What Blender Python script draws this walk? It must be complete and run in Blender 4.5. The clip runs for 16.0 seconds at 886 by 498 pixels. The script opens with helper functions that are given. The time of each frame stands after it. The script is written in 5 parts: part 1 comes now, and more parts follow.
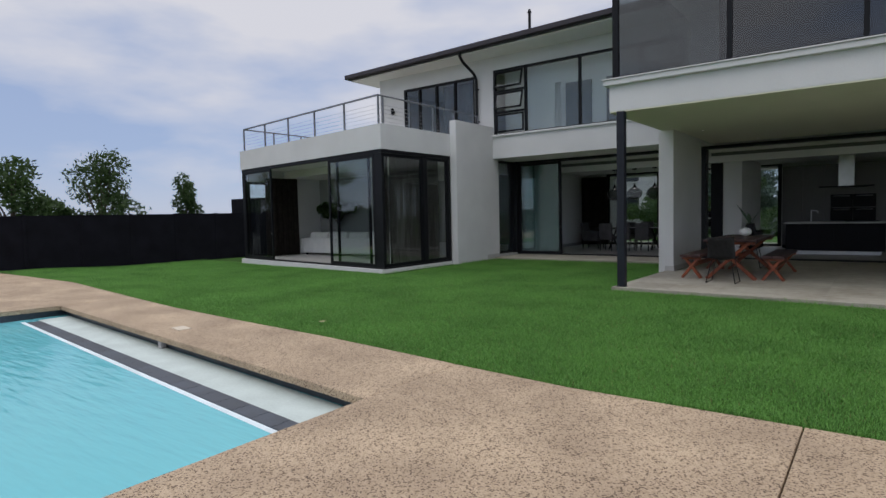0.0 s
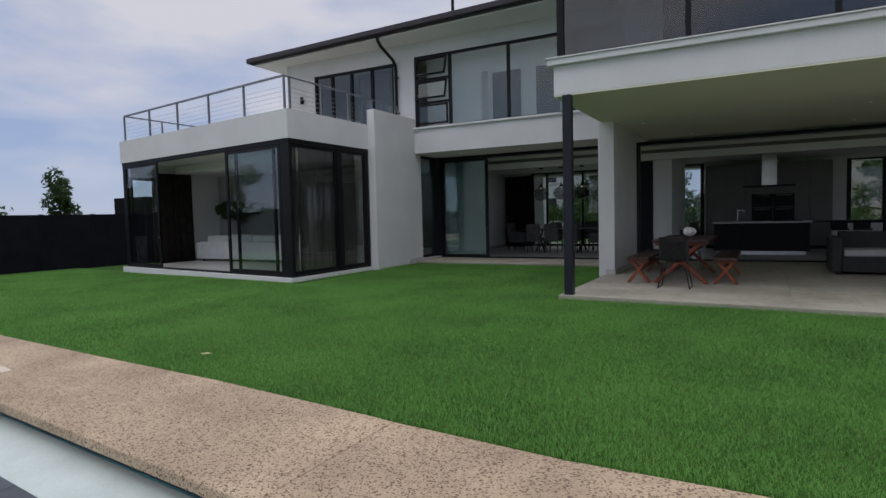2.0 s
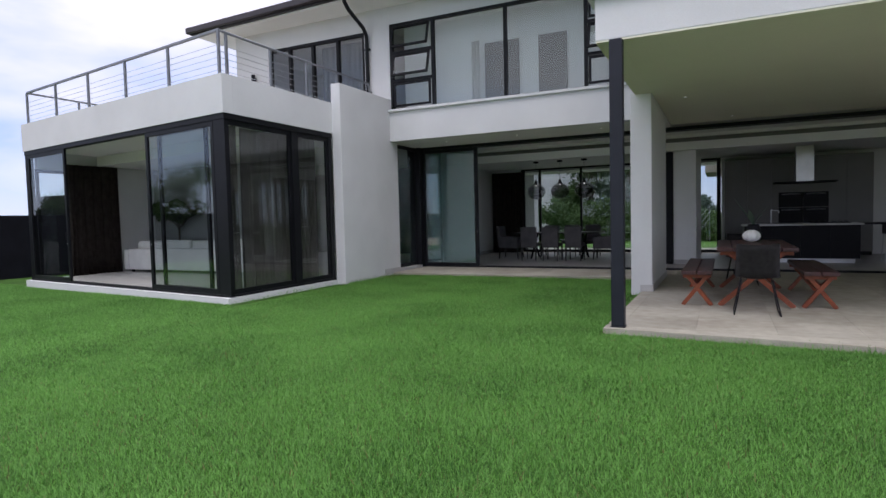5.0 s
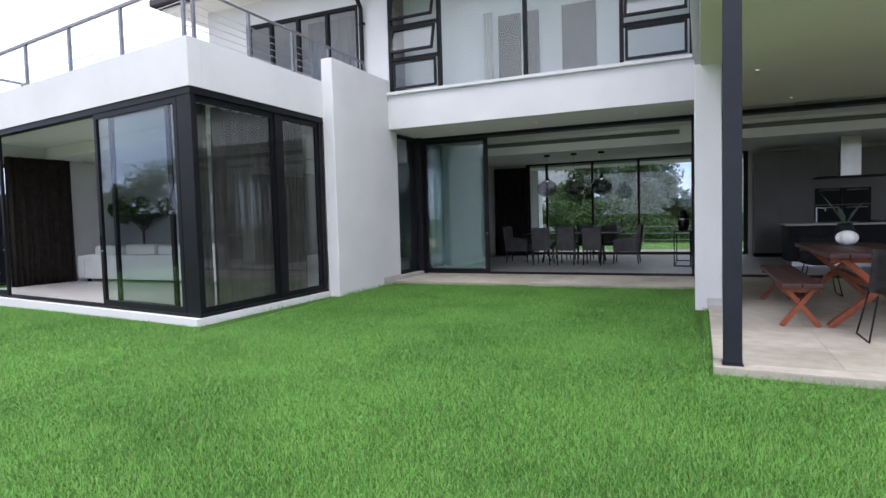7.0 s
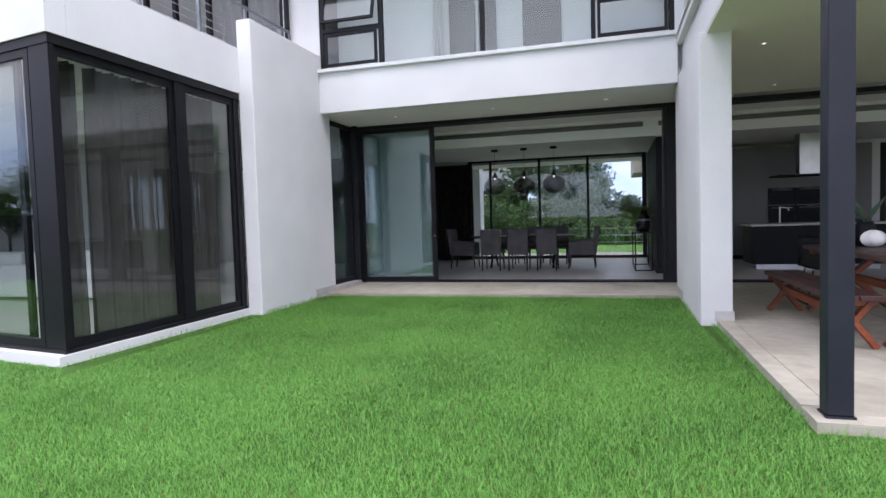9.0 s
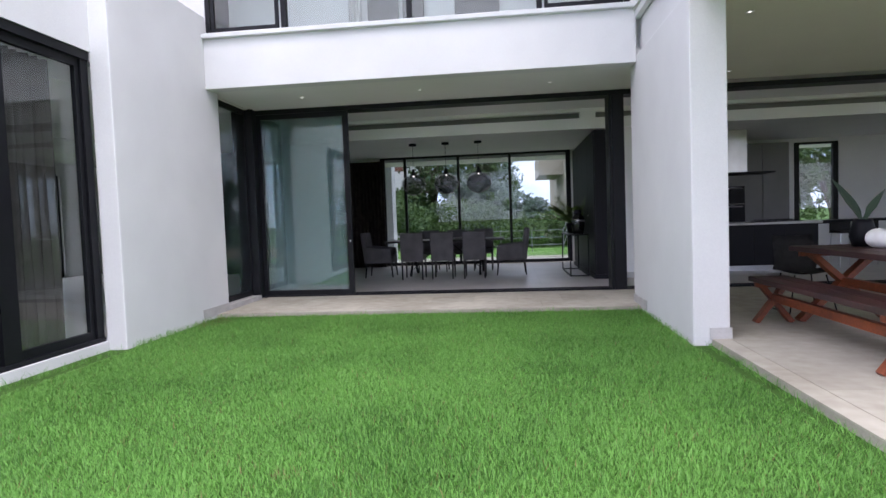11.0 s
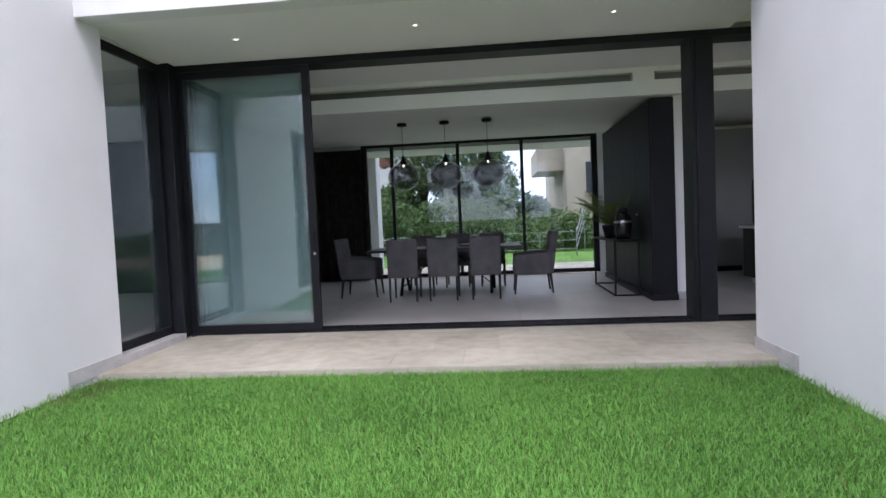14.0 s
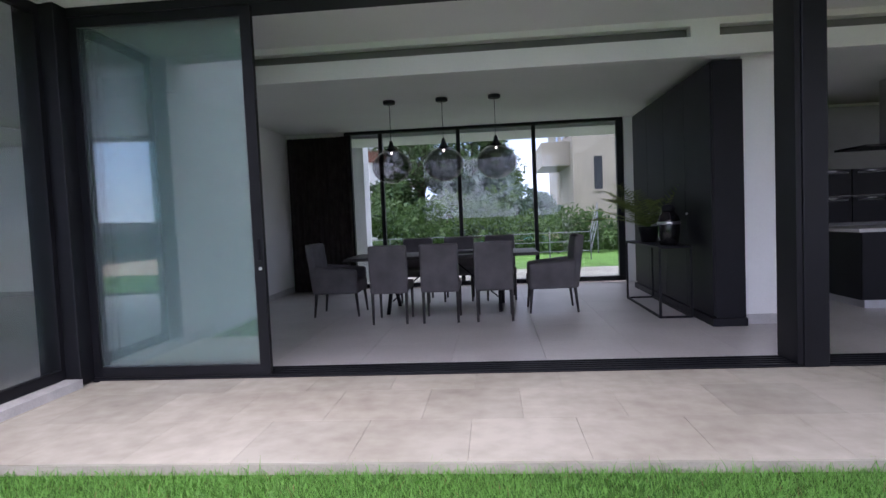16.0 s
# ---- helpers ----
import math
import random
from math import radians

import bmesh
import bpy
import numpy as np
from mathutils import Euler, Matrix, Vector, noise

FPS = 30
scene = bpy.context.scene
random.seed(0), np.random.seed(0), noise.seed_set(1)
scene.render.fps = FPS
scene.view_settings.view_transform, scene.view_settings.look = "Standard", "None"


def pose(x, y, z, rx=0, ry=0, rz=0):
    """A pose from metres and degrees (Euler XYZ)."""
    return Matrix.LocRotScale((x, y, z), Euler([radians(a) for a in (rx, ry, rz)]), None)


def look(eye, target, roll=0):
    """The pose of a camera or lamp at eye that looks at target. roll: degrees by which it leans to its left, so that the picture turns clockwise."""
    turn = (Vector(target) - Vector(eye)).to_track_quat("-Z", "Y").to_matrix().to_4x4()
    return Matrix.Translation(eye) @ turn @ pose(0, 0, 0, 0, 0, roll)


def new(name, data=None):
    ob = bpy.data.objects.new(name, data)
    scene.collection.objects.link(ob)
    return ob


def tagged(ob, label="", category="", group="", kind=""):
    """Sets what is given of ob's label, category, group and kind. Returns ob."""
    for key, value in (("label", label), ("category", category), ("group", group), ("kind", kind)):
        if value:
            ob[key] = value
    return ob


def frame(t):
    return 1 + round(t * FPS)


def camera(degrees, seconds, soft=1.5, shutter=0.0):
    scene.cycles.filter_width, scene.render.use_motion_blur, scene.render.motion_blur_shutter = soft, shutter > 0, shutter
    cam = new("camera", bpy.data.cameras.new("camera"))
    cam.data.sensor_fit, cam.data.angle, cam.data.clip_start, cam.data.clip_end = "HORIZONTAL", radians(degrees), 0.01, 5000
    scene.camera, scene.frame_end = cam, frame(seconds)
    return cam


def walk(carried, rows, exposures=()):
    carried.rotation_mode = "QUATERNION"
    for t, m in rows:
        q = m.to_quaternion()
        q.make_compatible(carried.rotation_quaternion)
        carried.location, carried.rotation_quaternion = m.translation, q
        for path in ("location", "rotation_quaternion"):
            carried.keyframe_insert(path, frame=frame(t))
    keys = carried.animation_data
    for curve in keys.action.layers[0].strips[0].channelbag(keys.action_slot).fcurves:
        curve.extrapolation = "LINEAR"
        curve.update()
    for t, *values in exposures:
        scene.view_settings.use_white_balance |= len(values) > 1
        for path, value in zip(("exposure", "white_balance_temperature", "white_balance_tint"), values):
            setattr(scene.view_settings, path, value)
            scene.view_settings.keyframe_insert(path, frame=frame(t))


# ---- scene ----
cam = camera(74.4, 16.0)
PATH = [
    (0, (0.075, -1.53, 1.344), (-1.126, 0.065, 1.227), -1.3),
    (0.5, (-0.195, -1.256, 1.35), (-1.317, 0.395, 1.23), -1.3),
    (1, (-0.464, -0.943, 1.319), (-1.515, 0.754, 1.2), -1.3),
    (1.5, (-0.765, -0.625, 1.282), (-1.78, 1.094, 1.168), -1.3),
    (2, (-0.992, -0.285, 1.281), (-1.946, 1.468, 1.166), -1.4),
    (2.5, (-1.237, 0.103, 1.277), (-2.157, 1.875, 1.161), -1.4),
    (3, (-1.488, 0.506, 1.243), (-2.393, 2.286, 1.132), -1.4),
    (3.5, (-1.748, 0.889, 1.247), (-2.637, 2.677, 1.135), -1.5),
    (4, (-2.017, 1.301, 1.229), (-2.9, 3.093, 1.123), -1.4),
    (6.5, (-3.502, 3.189, 1.223), (-4.328, 5.007, 1.116), -1.6),
    (7, (-3.84, 3.5, 1.225), (-4.646, 5.328, 1.12), -1.6),
    (7.5, (-4.127, 3.846, 1.203), (-4.903, 5.687, 1.1), -1.6),
    (8, (-4.4, 4.144, 1.202), (-5.134, 6.001, 1.098), -1.5),
    (8.5, (-4.636, 4.48, 1.211), (-5.268, 6.374, 1.107), -1.6),
    (9, (-4.816, 4.875, 1.178), (-5.375, 6.793, 1.078), -1.7),
    (9.5, (-5.01, 5.21, 1.15), (-5.488, 7.15, 1.054), -1.7),
    (10, (-5.189, 5.532, 1.14), (-5.537, 7.499, 1.045), -1.8),
    (12.5, (-5.913, 7.667, 1.169), (-6.095, 9.657, 1.071), -2.2),
    (13, (-5.949, 8.147, 1.158), (-6.125, 10.137, 1.06), -2.3),
    (13.5, (-5.996, 8.649, 1.155), (-6.172, 10.639, 1.059), -2.4),
    (14, (-6.065, 9.122, 1.183), (-6.24, 11.112, 1.086), -2.5),
    (14.5, (-6.095, 9.594, 1.174), (-6.272, 11.584, 1.082), -2.6),
    (15, (-6.135, 10.019, 1.179), (-6.311, 12.009, 1.081), -2.6),
    (15.5, (-6.186, 10.472, 1.18), (-6.359, 12.462, 1.079), -2.6),
    (16, (-6.188, 10.943, 1.221), (-6.362, 12.932, 1.115), -2.5),
]
EXPOSURES = [(0.0, -1.12, 6450, 11), (1.0, -0.92, 6450, 12), (1.5, -1.0, 6450, 12), (2.2, -1.3, 6350, 13), (3.0, -1.46, 6350, 15), (3.5, -1.25, 6350, 16), (4.1, -0.92, 6400, 17), (6.3, 0.06, 6330, 17), (9.0, 0.44, 6300, 19), (12.5, 0.76, 6350, 21), (13.5, 0.88, 6350, 21), (15.0, 0.92, 6250, 23), (16.0, 0.96, 6150, 27)]
walk(cam, [(t, look(eye, target, roll)) for t, eye, target, roll in PATH], EXPOSURES)

# ---- world and sun: bright overcast with some blue ----
world = bpy.data.worlds.new("sky")
scene.world = world
world.use_nodes = True
wn, wl = world.node_tree.nodes, world.node_tree.links
wn.clear()
w_out = wn.new("ShaderNodeOutputWorld")
w_bg = wn.new("ShaderNodeBackground")
w_sky = wn.new("ShaderNodeTexSky")
w_sky.sky_type, w_sky.sun_disc = "NISHITA", False
w_sky.sun_elevation, w_sky.sun_rotation = radians(58), radians(150)
w_sky.air_density, w_sky.dust_density, w_sky.ozone_density = 1.0, 0.1, 3.0
w_co = wn.new("ShaderNodeTexCoord")
w_map = wn.new("ShaderNodeMapping")
w_map.inputs["Scale"].default_value = (1.1, 1.1, 3.4)
w_map.inputs["Location"].default_value = (0.35, 0.2, 0.1)
w_noise = wn.new("ShaderNodeTexNoise")
w_noise.inputs["Scale"].default_value, w_noise.inputs["Detail"].default_value = 1.6, 6.0
w_noise.inputs["Roughness"].default_value = 0.52
w_ramp = wn.new("ShaderNodeValToRGB")
w_ramp.color_ramp.elements[0].position, w_ramp.color_ramp.elements[1].position = 0.42, 0.61
w_ramp.color_ramp.elements[0].color = (0.16, 0.16, 0.16, 1)
w_mix = wn.new("ShaderNodeMix")
w_mix.data_type = "RGBA"
w_mix.inputs["B"].default_value = (9.6, 9.7, 10.5, 1)
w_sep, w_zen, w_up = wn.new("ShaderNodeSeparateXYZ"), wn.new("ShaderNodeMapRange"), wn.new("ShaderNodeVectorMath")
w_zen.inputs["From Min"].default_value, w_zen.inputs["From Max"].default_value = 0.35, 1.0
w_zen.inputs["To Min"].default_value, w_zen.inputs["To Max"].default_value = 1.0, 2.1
w_up.operation = "SCALE"
w_bg.inputs["Strength"].default_value = 0.15
wl.new(w_co.outputs["Generated"], w_map.inputs["Vector"])
wl.new(w_map.outputs["Vector"], w_noise.inputs["Vector"])
w_bias, w_add = wn.new("ShaderNodeMapRange"), wn.new("ShaderNodeMath")
w_bias.inputs["From Min"].default_value, w_bias.inputs["From Max"].default_value = 0.16, 0.36
w_bias.inputs["To Min"].default_value, w_bias.inputs["To Max"].default_value = -0.07, 0.14
w_haze, w_max = wn.new("ShaderNodeMapRange"), wn.new("ShaderNodeMath")
w_haze.inputs["From Min"].default_value, w_haze.inputs["From Max"].default_value = 0.0, 0.15
w_haze.inputs["To Min"].default_value, w_haze.inputs["To Max"].default_value = 0.45, 0.05
w_max.operation = "MAXIMUM"
wl.new(w_noise.outputs["Fac"], w_add.inputs[0])
wl.new(w_bias.outputs["Result"], w_add.inputs[1])
wl.new(w_add.outputs[0], w_ramp.inputs["Fac"])
wl.new(w_ramp.outputs["Color"], w_max.inputs[0])
wl.new(w_haze.outputs["Result"], w_max.inputs[1])
wl.new(w_max.outputs[0], w_mix.inputs["Factor"])
w_veil = wn.new("ShaderNodeMix")
w_veil.data_type = "RGBA"
w_veil.inputs["Factor"].default_value, w_veil.inputs["B"].default_value = 0.7, (4.6, 6.4, 10.6, 1)
wl.new(w_sky.outputs["Color"], w_veil.inputs["A"])
wl.new(w_veil.outputs["Result"], w_mix.inputs["A"])
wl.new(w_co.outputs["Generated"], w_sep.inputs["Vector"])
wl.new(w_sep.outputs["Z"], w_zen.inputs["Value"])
wl.new(w_sep.outputs["Z"], w_bias.inputs["Value"])
wl.new(w_sep.outputs["Z"], w_haze.inputs["Value"])
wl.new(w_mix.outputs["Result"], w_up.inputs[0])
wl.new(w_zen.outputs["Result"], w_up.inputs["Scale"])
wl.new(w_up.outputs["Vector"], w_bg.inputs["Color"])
wl.new(w_bg.outputs["Background"], w_out.inputs["Surface"])
sun_data = bpy.data.lights.new("sun", "SUN")
sun_data.energy, sun_data.angle, sun_data.color = 0.93, radians(25), (1.0, 0.96, 0.9)
sun = new("sun", sun_data)
sun.matrix_world = look((8, -14, 26), (0, 0, 0))


# ---- materials ----
def material(name, colour, rough=0.6, metal=0.0, vary=0.08, scale=3.0, fine=60.0, bump=0.05, spec=0.5, stain=None, random_tint=0.0):
    """A surface with variation at two scales and fine relief."""
    m = bpy.data.materials.new(name)
    m.use_nodes = True
    n, l = m.node_tree.nodes, m.node_tree.links
    p = n["Principled BSDF"]
    p.inputs["Roughness"].default_value, p.inputs["Metallic"].default_value = rough, metal
    p.inputs["Specular IOR Level"].default_value = spec
    geo = n.new("ShaderNodeNewGeometry")
    big, small = n.new("ShaderNodeTexNoise"), n.new("ShaderNodeTexNoise")
    for t, s in ((big, scale), (small, fine)):
        t.inputs["Scale"].default_value, t.inputs["Detail"].default_value = s, 5.0
        l.new(geo.outputs["Position"], t.inputs["Vector"])
    add = n.new("ShaderNodeMath")
    add.operation = "MULTIPLY_ADD"
    add.inputs[1].default_value = 0.6
    l.new(small.outputs["Fac"], add.inputs[0])
    l.new(big.outputs["Fac"], add.inputs[2])
    ramp = n.new("ShaderNodeValToRGB")
    ramp.color_ramp.elements[0].position, ramp.color_ramp.elements[1].position = 0.55, 1.05
    lo = stain if stain else tuple(c * (1 - 2 * vary) for c in colour)
    hi = tuple(min(1, c * (1 + vary)) for c in colour)
    ramp.color_ramp.elements[0].color, ramp.color_ramp.elements[1].color = (*lo, 1), (*hi, 1)
    l.new(add.outputs[0], ramp.inputs["Fac"])
    out = ramp.outputs["Color"]
    if random_tint:
        info, hsv = n.new("ShaderNodeObjectInfo"), n.new("ShaderNodeHueSaturation")
        rng = n.new("ShaderNodeMapRange")
        rng.inputs["To Min"].default_value, rng.inputs["To Max"].default_value = 1 - random_tint, 1 + random_tint
        l.new(info.outputs["Random"], rng.inputs["Value"])
        l.new(rng.outputs["Result"], hsv.inputs["Value"])
        l.new(out, hsv.inputs["Color"])
        out = hsv.outputs["Color"]
    l.new(out, p.inputs["Base Color"])
    if bump:
        b = n.new("ShaderNodeBump")
        b.inputs["Strength"].default_value, b.inputs["Distance"].default_value = bump, 0.01
        l.new(small.outputs["Fac"], b.inputs["Height"])
        l.new(b.outputs["Normal"], p.inputs["Normal"])
    return m


def glass_material(name, tint, gloss_boost=1.0, sheen_tint=None):
    """A clear pane: tinted see-through, with mirror gloss by Fresnel."""
    m = bpy.data.materials.new(name)
    m.use_nodes = True
    n, l = m.node_tree.nodes, m.node_tree.links
    n.clear()
    out, mix = n.new("ShaderNodeOutputMaterial"), n.new("ShaderNodeMixShader")
    tr, gl, fr = n.new("ShaderNodeBsdfTransparent"), n.new("ShaderNodeBsdfGlossy"), n.new("ShaderNodeLayerWeight")
    tr.inputs["Color"].default_value = (*tint, 1)
    gl.inputs["Roughness"].default_value = 0.0
    fr.inputs["Blend"].default_value = 0.5
    power, ease = n.new("ShaderNodeMath"), n.new("ShaderNodeMath")
    power.operation, ease.operation = "POWER", "MULTIPLY_ADD"
    power.inputs[1].default_value, ease.inputs[1].default_value, ease.inputs[2].default_value = 5.0, 0.955, 0.045
    boost = n.new("ShaderNodeMath")
    boost.operation, boost.use_clamp = "MULTIPLY", True
    boost.inputs[1].default_value = gloss_boost
    l.new(fr.outputs["Facing"], power.inputs[0])
    l.new(power.outputs[0], ease.inputs[0])
    l.new(ease.outputs[0], boost.inputs[0])
    l.new(boost.outputs[0], mix.inputs["Fac"])
    l.new(tr.outputs["BSDF"], mix.inputs[1])
    l.new(gl.outputs["BSDF"], mix.inputs[2])
    l.new(mix.outputs["Shader"], out.inputs["Surface"])
    # Milky diffuse tint imitates the haze of sky-lit reflections on the pane.
    if sheen_tint:
        haze, veil = n.new("ShaderNodeBsdfTranslucent"), n.new("ShaderNodeMixShader")
        haze_front, both = n.new("ShaderNodeBsdfDiffuse"), n.new("ShaderNodeMixShader")
        haze.inputs["Color"].default_value = haze_front.inputs["Color"].default_value = (*sheen_tint, 1)
        l.new(haze.outputs["BSDF"], both.inputs[1])
        l.new(haze_front.outputs["BSDF"], both.inputs[2])
        veil.inputs["Fac"].default_value = 0.10
        l.new(tr.outputs["BSDF"], veil.inputs[1])
        l.new(both.outputs["Shader"], veil.inputs[2])
        l.new(veil.outputs["Shader"], mix.inputs[1])
    return m


def glow_material(name, colour, power):
    m = bpy.data.materials.new(name)
    m.use_nodes = True
    p = m.node_tree.nodes["Principled BSDF"]
    p.inputs["Base Color"].default_value = (*colour, 1)
    p.inputs["Emission Color"].default_value = (*colour, 1)
    p.inputs["Emission Strength"].default_value = power
    return m


def aggregate_material():
    """Exposed-aggregate concrete: small brown and dark pebbles in a sandy binder."""
    m = bpy.data.materials.new("exposed_aggregate")
    m.use_nodes = True
    n, l = m.node_tree.nodes, m.node_tree.links
    p = n["Principled BSDF"]
    p.inputs["Roughness"].default_value = 0.75
    geo = n.new("ShaderNodeNewGeometry")
    vor = n.new("ShaderNodeTexVoronoi")
    vor.inputs["Scale"].default_value = 108
    big = n.new("ShaderNodeTexNoise")
    big.inputs["Scale"].default_value, big.inputs["Detail"].default_value = 1.3, 5
    mid = n.new("ShaderNodeTexNoise")
    mid.inputs["Scale"].default_value, mid.inputs["Detail"].default_value = 26, 4
    for t in (vor, big, mid):
        l.new(geo.outputs["Position"], t.inputs["Vector"])
    sep = n.new("ShaderNodeSeparateColor")
    l.new(vor.outputs["Color"], sep.inputs["Color"])
    stones = n.new("ShaderNodeValToRGB")
    cr = stones.color_ramp
    cr.elements[0].position, cr.elements[0].color = 0.0, (0.12, 0.08, 0.05, 1)
    cr.elements[1].position, cr.elements[1].color = 1.0, (0.56, 0.44, 0.31, 1)
    for pos, c in ((0.15, (0.17, 0.115, 0.07)), (0.22, (0.42, 0.32, 0.205)), (0.6, (0.54, 0.425, 0.285))):
        cr.elements.new(pos).color = (*c, 1)
    l.new(sep.outputs[0], stones.inputs["Fac"])
    wash = n.new("ShaderNodeMix")
    wash.data_type, wash.blend_type = "RGBA", "MULTIPLY"
    wash.inputs["Factor"].default_value = 1
    tone = n.new("ShaderNodeValToRGB")
    tone.color_ramp.elements[0].position, tone.color_ramp.elements[1].position = 0.35, 0.68
    tone.color_ramp.elements[0].color, tone.color_ramp.elements[1].color = (0.72, 0.68, 0.66, 1), (1.05, 1.02, 1.0, 1)
    l.new(big.outputs["Fac"], tone.inputs["Fac"])
    l.new(stones.outputs["Color"], wash.inputs["A"])
    l.new(tone.outputs["Color"], wash.inputs["B"])
    l.new(wash.outputs["Result"], p.inputs["Base Color"])
    b = n.new("ShaderNodeBump")
    b.inputs["Strength"].default_value, b.inputs["Distance"].default_value = 0.5, 0.006
    b.invert = True
    l.new(vor.outputs["Distance"], b.inputs["Height"])
    l.new(b.outputs["Normal"], p.inputs["Normal"])
    return m


def leaf_material(name, dark, light, rough=0.5, spread=0.45):
    """Leaves or blades, each piece its own tone."""
    m = bpy.data.materials.new(name)
    m.use_nodes = True
    n, l = m.node_tree.nodes, m.node_tree.links
    p = n["Principled BSDF"]
    p.inputs["Roughness"].default_value = rough
    p.inputs["Specular IOR Level"].default_value = 0.3
    geo, ramp = n.new("ShaderNodeNewGeometry"), n.new("ShaderNodeValToRGB")
    big = n.new("ShaderNodeTexNoise")
    big.inputs["Scale"].default_value, big.inputs["Detail"].default_value = 0.9, 4
    l.new(geo.outputs["Position"], big.inputs["Vector"])
    mixv = n.new("ShaderNodeMath")
    mixv.operation = "MULTIPLY_ADD"
    mixv.inputs[1].default_value = spread
    l.new(geo.outputs["Random Per Island"], mixv.inputs[0])
    l.new(big.outputs["Fac"], mixv.inputs[2])
    ramp.color_ramp.elements[0].position, ramp.color_ramp.elements[1].position = 0.35, min(1.0, 0.5 + spread)
    ramp.color_ramp.elements[0].color, ramp.color_ramp.elements[1].color = (*dark, 1), (*light, 1)
    l.new(mixv.outputs[0], ramp.inputs["Fac"])
    l.new(ramp.outputs["Color"], p.inputs["Base Color"])
    trans = n.new("ShaderNodeBsdfTranslucent")
    mixs = n.new("ShaderNodeMixShader")
    mixs.inputs["Fac"].default_value = 0.4
    l.new(ramp.outputs["Color"], trans.inputs["Color"])
    l.new(p.outputs["BSDF"], mixs.inputs[1])
    l.new(trans.outputs["BSDF"], mixs.inputs[2])
    l.new(mixs.outputs["Shader"], n["Material Output"].inputs["Surface"])
    return m


def wood_material(name, dark, light):
    m = material(name, light, 0.45, stain=dark, scale=2.0, fine=40, bump=0.08)
    return m


def water_material():
    m = glass_material("pool_water", (0.90, 0.975, 0.98), 0.7)
    n, l = m.node_tree.nodes, m.node_tree.links
    geo, wave, b = n.new("ShaderNodeNewGeometry"), n.new("ShaderNodeTexNoise"), n.new("ShaderNodeBump")
    mp = n.new("ShaderNodeMapping")
    mp.inputs["Rotation"].default_value = (0, 0, radians(25))
    mp.inputs["Scale"].default_value = (1.2, 7.0, 1.0)
    wave.inputs["Scale"].default_value, wave.inputs["Detail"].default_value = 1.6, 2
    l.new(geo.outputs["Position"], mp.inputs["Vector"])
    l.new(mp.outputs["Vector"], wave.inputs["Vector"])
    b.inputs["Strength"].default_value, b.inputs["Distance"].default_value = 0.30, 0.05
    l.new(wave.outputs["Fac"], b.inputs["Height"])
    cloudy, body_mix, surf = n.new("ShaderNodeBsdfDiffuse"), n.new("ShaderNodeMixShader"), n["Mix Shader"]
    cloudy.inputs["Color"].default_value = (0.20, 0.62, 0.68, 1)
    body_mix.inputs["Fac"].default_value = 0.72
    l.new(n["Transparent BSDF"].outputs["BSDF"], body_mix.inputs[1])
    l.new(cloudy.outputs["BSDF"], body_mix.inputs[2])
    l.new(body_mix.outputs["Shader"], surf.inputs[1])
    l.new(b.outputs["Normal"], cloudy.inputs["Normal"])
    for k in n:
        if k.type in ("BSDF_GLOSSY", "LAYER_WEIGHT"):
            l.new(b.outputs["Normal"], k.inputs["Normal"])
    return m


M_WHITE = material("white_render", (0.67, 0.67, 0.67), 0.85, vary=0.035, scale=1.2, fine=90, bump=0.12, spec=0.2)
M_PAINT = material("white_paint", (0.78, 0.78, 0.77), 0.8, vary=0.02, scale=1.5, fine=50, bump=0.03, spec=0.25)
# Cream shifted to yellow-green, so the colour includes light bounced off the lawn.
M_BOUNCECEIL = material("bounce_tinted_cream_paint", (0.70, 0.70, 0.57), 0.9, vary=0.02, scale=1.0, bump=0.02, spec=0.2)
M_CEIL = material("ceiling_paint", (0.74, 0.74, 0.72), 0.9, vary=0.02, scale=1.0, bump=0.02, spec=0.2)
M_FRAME = material("charcoal_aluminium", (0.009, 0.0095, 0.012), 0.45, vary=0.12, scale=4, fine=200, bump=0.01, spec=0.2)
M_POST = material("charcoal_steel", (0.014, 0.016, 0.024), 0.5, vary=0.12, scale=4, fine=150, bump=0.03, spec=0.3)
# Grey holds the shade on the lounge back wall.
M_SHADEWALL = material("shaded_wall_paint", (0.34, 0.34, 0.34), 0.85, vary=0.03, scale=1.5, fine=50, bump=0.03, spec=0.25)
M_GLASS = glass_material("clear_glass", (0.92, 0.95, 0.945), 1.2)
# Last colour is the teal reflection haze mixed into the pane.
M_COATED = glass_material("coated_glass", (0.82, 0.91, 0.90), 2.2, (0.56, 0.68, 0.69))
M_LOUNGEGLASS = glass_material("lounge_glass", (0.90, 0.93, 0.93), 1.15)
M_GARDENGLASS = glass_material("garden_glass", (0.78, 0.82, 0.83), 0.95)
M_TINT = glass_material("grey_glass", (0.50, 0.53, 0.55), 2.0)
M_STONE = material("sandstone_tile", (0.42, 0.395, 0.325), 0.7, vary=0.06, stain=(0.29, 0.26, 0.205), scale=0.9, fine=7, bump=0.03, random_tint=0.09)
M_GROUT = material("grout", (0.36, 0.335, 0.28), 0.9, vary=0.1)
M_TILE = material("grey_porcelain", (0.50, 0.475, 0.46), 0.38, vary=0.06, scale=1.5, fine=30, bump=0.02, random_tint=0.03)
M_SKIRT = material("grey_skirting_tile", (0.46, 0.45, 0.44), 0.6, vary=0.08, scale=6, fine=60)
M_AGG = aggregate_material()
M_FENCE = material("dark_screen", (0.008, 0.008, 0.012), 0.85, vary=0.2, scale=2, fine=120, bump=0.1, spec=0.12)
